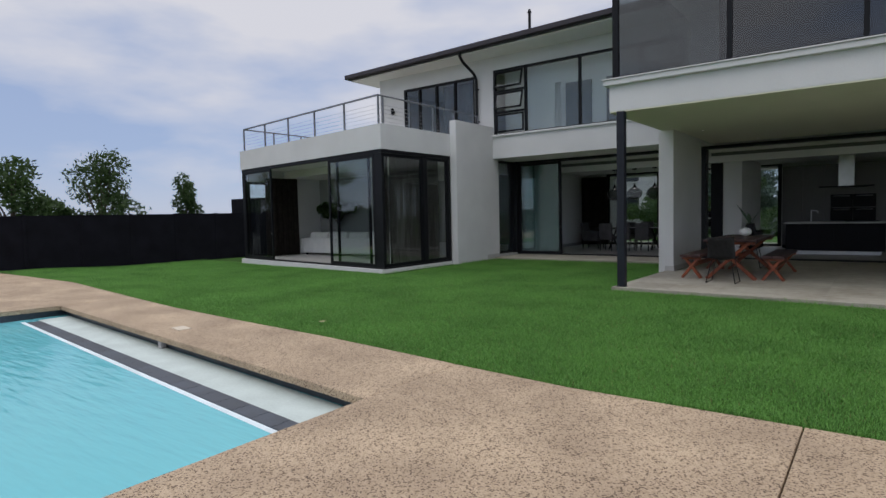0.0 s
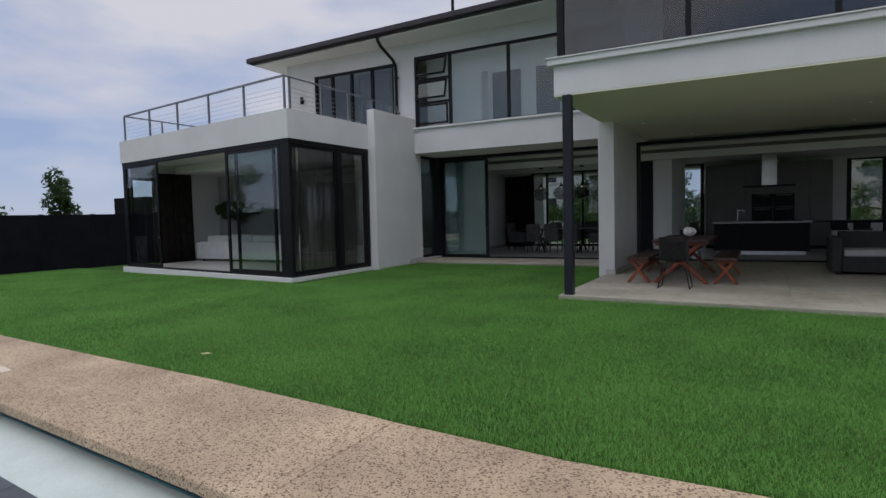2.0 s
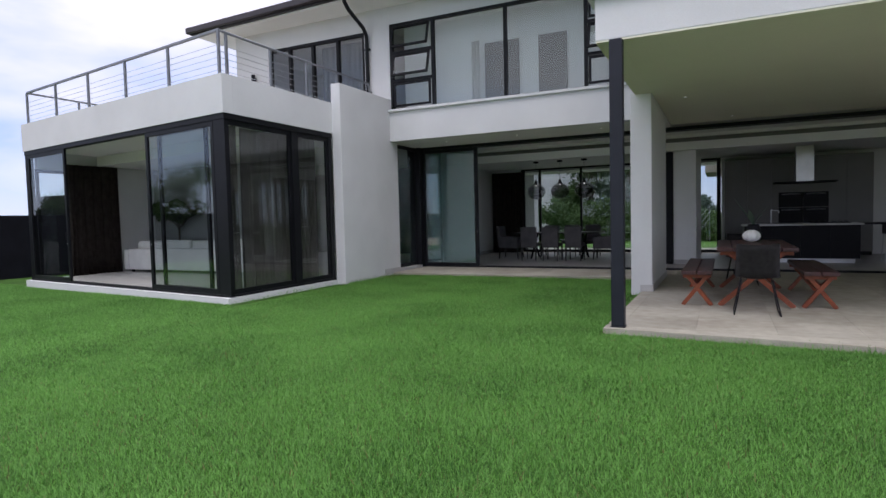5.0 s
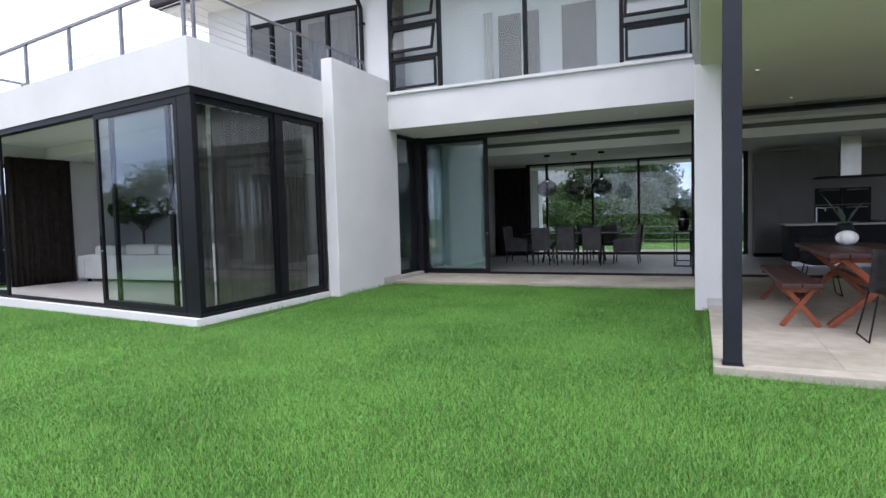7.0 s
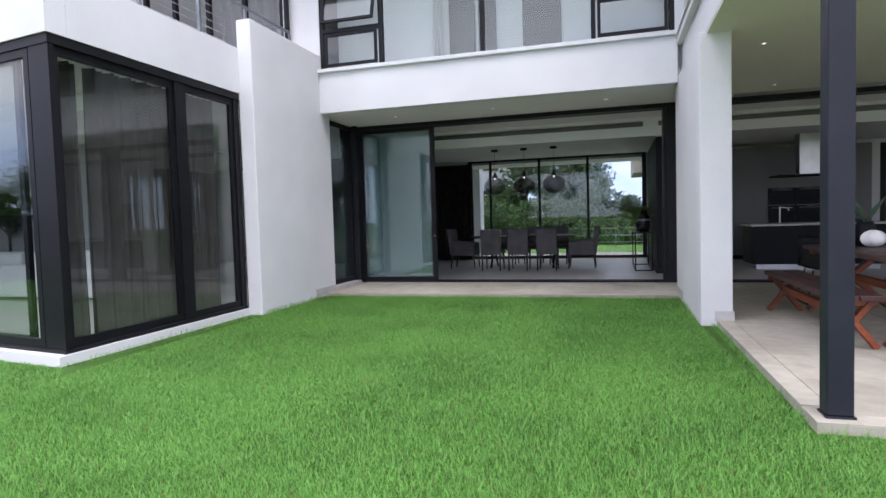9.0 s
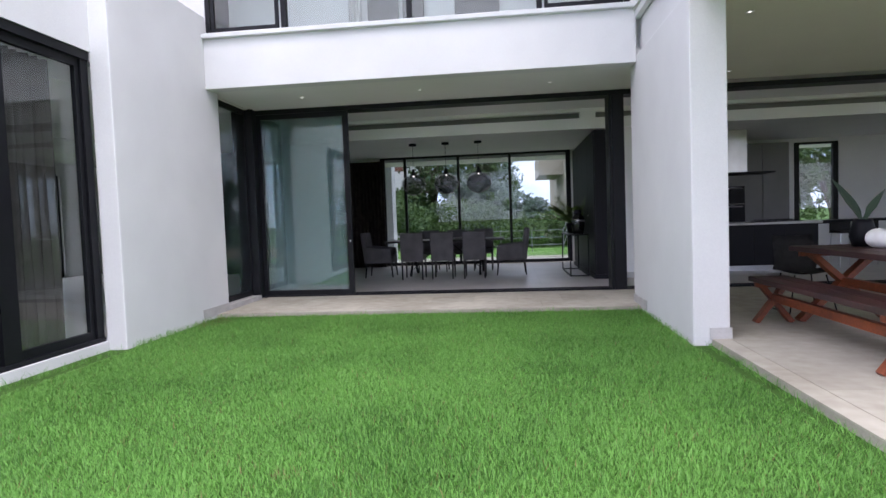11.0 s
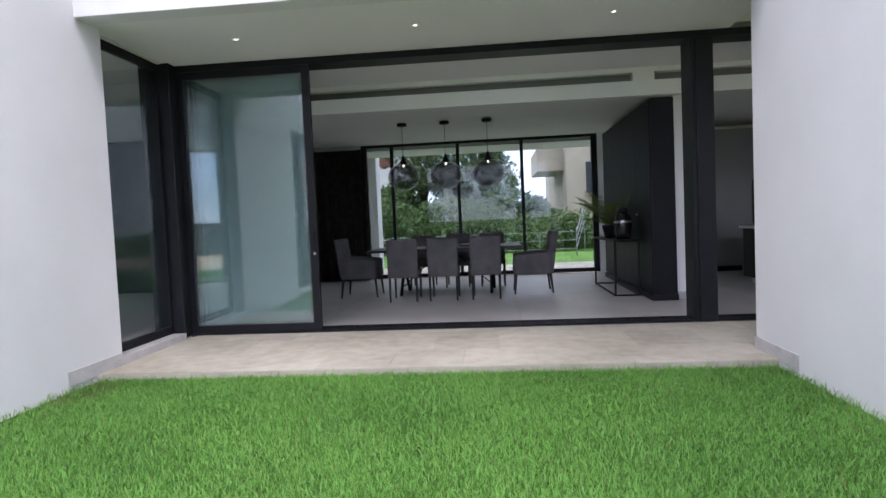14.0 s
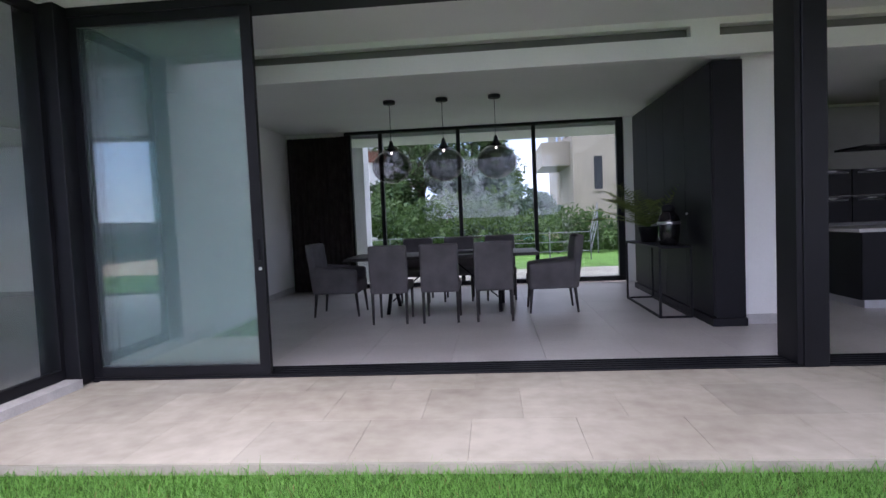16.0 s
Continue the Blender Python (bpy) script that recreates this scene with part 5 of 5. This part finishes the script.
# ---- trees, hedge, neighbours ----
def leaf_cloud(name, centres, radii, per, size, seed, mat, parent):
    """Many small folded leaves in uneven clumps."""
    r = np.random.default_rng(seed)
    pos = []
    for c, rad in zip(centres, radii):
        d = r.normal(size=(per, 3))
        d /= np.linalg.norm(d, axis=1)[:, None]
        k = r.uniform(0.35, 1.0, (per, 1)) ** 0.6
        pos.append(np.array(c) + d * k * np.array(rad) * r.uniform(0.75, 1.2, (per, 1)))
    pos = np.concatenate(pos)
    n = len(pos)
    a = r.normal(size=(n, 3))
    a /= np.linalg.norm(a, axis=1)[:, None]
    c = np.cross(a, r.normal(size=(n, 3)))
    c /= np.linalg.norm(c, axis=1)[:, None]
    s = size * r.uniform(0.6, 1.3, (n, 1))
    v = np.stack([pos - a * s, pos + c * s * 0.38, pos + a * s, pos - c * s * 0.38], axis=1).reshape(-1, 3)
    f = np.arange(n * 4).reshape(-1, 4)
    ob = new(name, arrays_mesh(name, v, f, mat))
    ob.parent = parent
    return ob


def tree(x, y, h, w, seed, label, mat=None, leaf_size=0.10, clumps=16, per=260, group="garden trees"):
    r = random.Random(seed)
    t = thing("tree", label, "tree", pose(x, y, -0.2), group)
    b = bmesh.new()
    rod(b, (0, 0, 0), (0.05, 0.03, h * 0.45), 0.035 * h, 9, 0.02 * h)
    centres, radii = [], []
    for k in range(clumps):
        a, q = r.uniform(0, 6.283), (k + 0.5) / clumps
        z = h * (0.30 + 0.62 * q)
        reach = w * 0.5 * (1.0 - 0.75 * abs(q - 0.3)) * r.uniform(0.3, 0.85)
        c = (reach * math.cos(a), reach * math.sin(a), z)
        centres.append(c)
        k2 = r.uniform(0.75, 1.25)
        radii.append((w * 0.19 * k2, w * 0.19 * k2, h * 0.12 * k2))
        rod(b, (0.03, 0.02, h * r.uniform(0.2, 0.42)), c, 0.012 * h, 6, 0.004 * h)
    part("trunk", b, M_BARK, t)
    leaf_cloud("crown", centres, radii, per, leaf_size, seed, mat or M_LEAF, t)
    return t


tree(-26.3, 9.5, 4.5, 3.6, 11, "dense dark green broadleaf tree beyond the fence")
tree(-24.9, 5.9, 3.9, 3.4, 12, "dark green broadleaf tree beyond the fence")
tree(-25.9, 7.7, 2.6, 1.8, 14, "small leafy tree beyond the fence", clumps=9)
tree(-26.6, 13.6, 3.7, 1.7, 13, "slender dark green tree beyond the fence", clumps=10)
for k, (x, y, h, w) in enumerate(((-12.0, -13.5, 4.6, 4.5), (-4.0, -16.0, 5.2, 4.2), (4.5, -12.0, 4.4, 3.8), (-29.5, -6.0, 5.4, 4.6), (-33.5, -10.5, 6.2, 5.4), (-27.0, -1.5, 4.4, 3.6), (-33.6, -1.0, 4.9, 5.0), (-34.6, 1.2, 3.6, 2.6), (-35.5, 4.2, 4.0, 2.8))):
    tree(x, y, h, w, 30 + k, "leafy garden tree behind the pool", clumps=12, per=160, leaf_size=0.15)
# Pale bluish leaf colour carries the reflection haze of the garden window.
M_HAZELEAF = leaf_material("glass_haze_leaves", (0.055, 0.095, 0.07), (0.21, 0.28, 0.23))
for k, (x, y, h, w, pale) in enumerate(((-8.9, 33.0, 7.0, 4.4, 0), (-6.9, 34.5, 6.6, 3.8, 0), (-6.1, 37.0, 4.5, 3.8, 1), (-4.0, 39.0, 2.4, 3.2, 1), (-7.7, 32.4, 3.5, 3.0, 1), (-9.6, 31.6, 2.8, 2.6, 2), (-6.2, 32.4, 3.2, 2.4, 1))):
    tree(x, y, h, w, 50 + k, "large leafy garden tree behind the house", (M_LEAF, M_HAZELEAF, M_LEAF2)[pale], 0.13, 20, 230)
tree(1.2, 36.5, 7.0, 2.6, 61, "spreading tree beside the neighbouring house", None, 0.15, 9, 140)
tree(3.4, 27.0, 4.0, 3.5, 62, "leafy tree outside the kitchen", M_LEAF2, 0.14, 14, 180)
tree(5.6, 27.8, 4.2, 3.8, 64, "leafy tree beside the kitchen end of the house", M_LEAF2, 0.14, 14, 180)
tree(-1.4, 30.5, 1.5, 1.6, 63, "leafy shrub tree outside the kitchen", M_LEAF2, 0.13, 12, 160)
hedge = thing("hedge", "long dense green garden hedge on a bank", "hedge", kind="stuff")
r = random.Random(9)
cs, rs = [], []
for k in range(60):
    cs.append((-15 + 0.31 * k + r.uniform(-0.2, 0.2), 29.8 + r.uniform(-0.6, 0.6), 1.0 + r.uniform(-0.6, 0.75) if k < 33 else 0.75 + r.uniform(-0.4, 0.25)))
    q = r.uniform(0.5, 0.8)
    rs.append((q, q, q * 0.9))
tagged(leaf_cloud("foliage", cs, rs, 210, 0.10, 77, M_LEAF2, hedge), kind="stuff")
structure("garden_bank", polygon_slab([(-16, 30.2), (8, 30.2), (8, 60), (-16, 60)], -0.19, 0.35), M_FAR, "grassy planted bank behind the lawn", "ground")

# dark branching plant in a floor pot behind the lounge sofa
ip = thing("indoor_tree", "dark spreading indoor tree in a slim pot behind the sofa", "plant", pose(-15.75, 13.17, 0.035))
b = bmesh.new()
bmesh.ops.create_cone(b, cap_ends=True, segments=20, radius1=0.10, radius2=0.14, depth=0.42, matrix=pose(0, 0, 0.21))
part("pot", b, M_BLACK, ip)
b = bmesh.new()
rod(b, (0, 0, 0.40), (0.02, 0, 1.25), 0.030, 8, 0.022)
r = random.Random(21)
cs, rs = [], []
for k in range(13):
    c = (r.uniform(-0.85, 0.8), r.uniform(-0.06, 0.04), 1.50 + r.uniform(-0.22, 0.25))
    cs.append(c)
    rs.append((r.uniform(0.16, 0.26), 0.09, r.uniform(0.13, 0.22)))
    rod(b, (0.02, 0, r.uniform(1.0, 1.25)), c, 0.014, 6, 0.005)
part("trunk", b, M_BARK, ip)
leaf_cloud("crown", cs, rs, 380, 0.06, 88, M_LEAF, ip)

gr = thing("garden_rail", "pale metal post-and-rail garden balustrade", "railing")
for k in range(9):
    x = -12.2 + 1.07 * k
    part("post", rod(bmesh.new(), (x, 26.6, -0.05), (x, 26.6, 0.72), 0.016, 8), M_RAIL, gr)
for z in (0.2, 0.45, 0.7):
    part("rail", rod(bmesh.new(), (-12.2, 26.6, z), (-3.64, 26.6, z), 0.010, 8), M_RAIL, gr)
    part("rail", rod(bmesh.new(), (-3.64, 26.6, z), (-3.1, 28.6, z + 0.75), 0.010, 8), M_RAIL, gr)
part("post", rod(bmesh.new(), (-3.1, 28.6, -0.05), (-3.1, 28.6, 1.5), 0.016, 8), M_RAIL, gr)


def neighbour(name, label, x0, x1, y0, y1, h, wins, mat):
    hse = thing(name, label, "house")
    part("wall", box(x0, x1, y0, y1, -0.19, h), mat, hse)
    part("roof", polygon_slab([(x0 - 0.8, y0 - 0.8), (x1 + 0.8, y0 - 0.8), (x1 + 0.8, y1 + 0.8), (x0 - 0.8, y1 + 0.8)], h + 0.001, h + 0.22), M_CUSHION, hse)
    for face, a0, a1, z0, z1 in wins:
        w = part("window", box(a0, a1, y0 - 0.02, y0 + 0.02, z0, z1) if face == "s" else box(x0 - 0.02, x0 + 0.02, a0, a1, z0, z1) if face == "w" else box(x1 - 0.02, x1 + 0.02, a0, a1, z0, z1), M_DARKWIN, hse)
        zb = bmesh.new()
        if face == "s":
            bx(zb, a0 - 0.06, a1 + 0.06, y0 - 0.08, y0 - 0.021, z0 - 0.09, z0 - 0.001)
        else:
            xx = x0 if face == "w" else x1
            bx(zb, xx - 0.08, xx + 0.08, a0 - 0.06, a1 + 0.06, z0 - 0.09, z0 - 0.001)
        part("sill", zb, mat, w)
    return hse


nb = neighbour("neighbour_house", "two-storey cream rendered neighbouring house", -2.2, 9.0, 40.0, 52.0, 7.3, [("s", -0.4, 0.1, 5.3, 6.9), ("s", 1.6, 2.4, 5.2, 6.8), ("s", 0.0, 0.5, 2.3, 4.0), ("s", 3.0, 4.0, 5.2, 6.8), ("s", -1.6, -1.1, 5.3, 6.9), ("s", -1.2, -0.8, 2.3, 3.9), ("w", 41.2, 42.2, 5.2, 6.9), ("w", 43.4, 44.4, 5.2, 6.9), ("w", 46, 47, 5.2, 6.9)], M_CREAM)
part("balcony", box(-3.6, -2.201, 41.0, 46.0, 3.6, 4.8), M_CREAM, nb)
ac = part("air_conditioner", box(2.6, 3.5, 39.6, 39.999, 2.7, 3.4, bevel=0.03), M_KITCH, nb, "grey outdoor air-conditioning unit")
nb2 = neighbour("neighbour_house", "white neighbouring house with a red-brown band", -24.0, -10.7, 36.0, 46.0, 5.2, [("s", -13.4, -12.4, 3.2, 4.6), ("s", -15.5, -14.5, 3.2, 4.6), ("s", -13.4, -12.4, 0.8, 2.2)], M_WHITE)

part("band", box(-24.05, -10.65, 35.95, 35.999, 3.75, 4.25), material("red_brown_band", (0.20, 0.075, 0.055), 0.8), nb2, "red-brown painted band")
structure("floor_rear_porch", box(-9.8, 6.0, 21.36, 24.2, -0.19, -0.01), M_STONE, "pale stone rear porch paving", "floor")
structure("ceiling_rear_porch", box(-9.8, 6.0, 21.36, 22.6, 2.70, 2.85), M_WHITE, "white rear porch soffit", "ceiling")
structure("column_rear", box(-9.30, -8.74, 22.601, 23.1, -0.01, 2.9, bevel=0.01), M_WHITE, "white rendered rear porch column", "column")

# ---- floor tiles ----
def tile_field(parent, x0, x1, y0, y1, s, z, mat, inside=None, stagger=0.0):
    """Separate thin tiles with open joints."""
    meshes = {}
    j = 0
    y = y0
    while y < y1 - 0.02:
        w = min(s, y1 - y)
        x = x0 - (stagger * s if j % 2 else 0)
        while x < x1 - 0.02:
            a, c = max(x, x0), min(x + s, x1)
            if c - a > 0.03 and (inside is None or inside((a + c) / 2, y + w / 2)):
                key = (round(c - a, 3), round(w, 3))
                if key not in meshes:
                    meshes[key] = mesh_of("tile", box(0.001, key[0] - 0.001, 0.001, key[1] - 0.001, -0.011, 0.0, bevel=0.001), mat)
                ob = new("tile", meshes[key])
                ob.location = (a, y, z)
                ob.parent = parent
            x += s
        y += w
        j += 1


porch = thing("floor_porch", "large sandy stone tiles on the porch", "floor", kind="structure")
tile_field(porch, -9.46, -3.59, 13.80, 15.435, 0.62, 0.0, M_STONE, None, 0.5)
terr = thing("floor_terrace", "large sandy stone tiles on the covered terrace", "floor", kind="structure")
part("edge_tile", polygon_slab([(-3.74, 8.50), (9.0, 7.65), (9.0, 8.66), (-3.74, 8.66)], -0.0115, -0.0008), M_STONE, terr)
tile_field(terr, -3.585, 9.0, 8.662, 15.435, 0.75, 0.0, M_STONE)
part("edge_tile", box(-3.74, -3.588, 8.81, 11.735, -0.0115, -0.001), M_STONE, terr)
dine = thing("floor_dining", "large grey porcelain floor tiles", "floor", kind="structure")
tile_field(dine, -9.785, 6.0, 15.762, 21.15, 0.8, 0.0, M_TILE)


# ---- grass ----
def blades(name, areas, seed, low=0.024, high=0.046, label="dense short bright green lawn grass", mat=None, stout=1.0, plain=False):
    """Short mown blades, three triangles wide bend each, in one mesh."""
    r = np.random.default_rng(seed)
    allp = []
    for pts, dens in areas:
        p = np.array(pts)
        lo, hi = p.min(0), p.max(0)
        n = int((hi - lo).prod() * dens)
        q = r.uniform(lo, hi, (n, 2))
        ok = np.zeros(n, bool)
        k = len(p)
        for i in range(k):
            a, c = p[i], p[(i + 1) % k]
            cond = ((a[1] > q[:, 1]) != (c[1] > q[:, 1]))
            with np.errstate(divide="ignore", invalid="ignore"):
                xi = (c[0] - a[0]) * (q[:, 1] - a[1]) / (c[1] - a[1] + 1e-12) + a[0]
            ok ^= cond & (q[:, 0] < xi)
        allp.append(q[ok])
    q = np.concatenate(allp)
    n = len(q)
    patch = np.sin(q[:, 0] * 1.7 + np.sin(q[:, 1] * 1.1)) * np.cos(q[:, 1] * 1.9 + 0.7 * np.sin(q[:, 0] * 0.8))
    h = r.uniform(low, high, n) * (1 + 0.16 * patch)
    cell = np.floor((q + r.normal(0, 0.006, (n, 2))) / 0.03)
    tuft = np.sin(cell[:, 0] * 12.9898 + cell[:, 1] * 78.233) * 43758.5453
    tuft -= np.floor(tuft)
    h *= 0.86 + 0.28 * tuft
    ang = r.uniform(0, 2 * np.pi, n)
    lean = r.uniform(0.25, 1.35, n) * h
    wid = r.uniform(0.0011, 0.0025, n) * stout
    d = np.stack([np.cos(ang), np.sin(ang)], 1)
    s = np.stack([-np.sin(ang), np.cos(ang)], 1)
    z0 = -0.067 - lawn_fall(q[:, 0], q[:, 1])
    v = np.zeros((n, 5, 3))
    mid = q + d * (lean * 0.35)[:, None]
    tip = q + d * lean[:, None]
    v[:, 0, :2], v[:, 1, :2] = q - s * wid[:, None], q + s * wid[:, None]
    v[:, 2, :2], v[:, 3, :2] = mid + s * (wid * 0.9)[:, None], mid - s * (wid * 0.9)[:, None]
    v[:, 4, :2] = tip
    v[:, 0, 2] = v[:, 1, 2] = z0
    v[:, 2, 2] = v[:, 3, 2] = z0 + h * 0.6
    v[:, 4, 2] = z0 + h
    if plain:
        v = v[:, (0, 1, 4)]
        f = np.arange(n * 3).reshape(-1, 3)
        return tagged(new(name, arrays_mesh(name, v.reshape(-1, 3), f, mat or M_GRASS)), label, "grass", kind="stuff")
    base = np.arange(n)[:, None] * 5
    f = np.concatenate([base + np.array([[0, 1, 2]]), base + np.array([[0, 2, 3]]), base + np.array([[3, 2, 4]])], 0)
    ob = new(name, arrays_mesh(name, v.reshape(-1, 3), f, mat or M_GRASS))
    return tagged(ob, label, "grass", kind="stuff")


EDGE = [(x, y + 0.01) for x, y in LAWN_EDGE[1:5]]
near = [(0.6, 2.75)] + EDGE + [(-7.2, lawn_y(-7.2)), (-9.3, 8.6), (-9.45, 13.78), (-3.93, 13.78), (-3.93, 11.7), (-3.78, 8.46), (0.6, 8.17)]
far_w = [(-7.2, lawn_y(-7.2)), (-9.0, 3.33), (-15.16, 4.18), (-21.1, 4.3), (-20.8, 10.8), (-17.3, 10.2), (-9.6, 8.93), (-9.3, 8.6)]
far_e = [(0.6, 2.76), (0.6, 8.17), (6.0, 7.82), (6.0, 2.81)]
blades("grass", [(near, 10500)], 5, 0.021, 0.042)
blades("grass", [(far_w, 4200), (far_e, 4200)], 6, 0.022, 0.043, "dense short green lawn grass farther from the path", None, 1.9, True)


def strip(x0, y0, x1, y1, w):
    """A thin band beside an edge."""
    d = Vector((x1 - x0, y1 - y0)).normalized()
    n = Vector((-d.y, d.x)) * w
    return [(x0, y0), (x1, y1), (x1 + n.x, y1 + n.y), (x0 + n.x, y0 + n.y)]


edges = [strip(-9.49, 11.95, -9.49, 13.75, -0.07), strip(-9.45, 13.79, -3.93, 13.79, -0.05), strip(-3.91, 13.75, -3.91, 11.8, -0.10), strip(-3.76, 11.7, -3.76, 8.55, -0.05), strip(-3.7, 8.48, 0.6, 8.19, -0.05), strip(-9.64, 8.95, -9.52, 11.85, -0.04)]
blades("edge_grass", [(e, 3000) for e in edges], 8, 0.035, 0.085, "longer untrimmed grass along the walls and paving")
M_DRY = leaf_material("dry_grass", (0.10, 0.085, 0.03), (0.26, 0.21, 0.09))
blades("dry_grass", [(strip(-9.48, 13.1, -9.48, 13.7, -0.35), 2600), (strip(-3.91, 13.75, -3.91, 11.8, -0.10), 900), (strip(-6.75, 8.9, -6.55, 8.9, 0.12), 1800), (strip(-7.0, 6.1, -6.7, 6.1, 0.2), 700), (near, 130)], 9, 0.02, 0.05, "scattered dry brown grass blades", M_DRY)
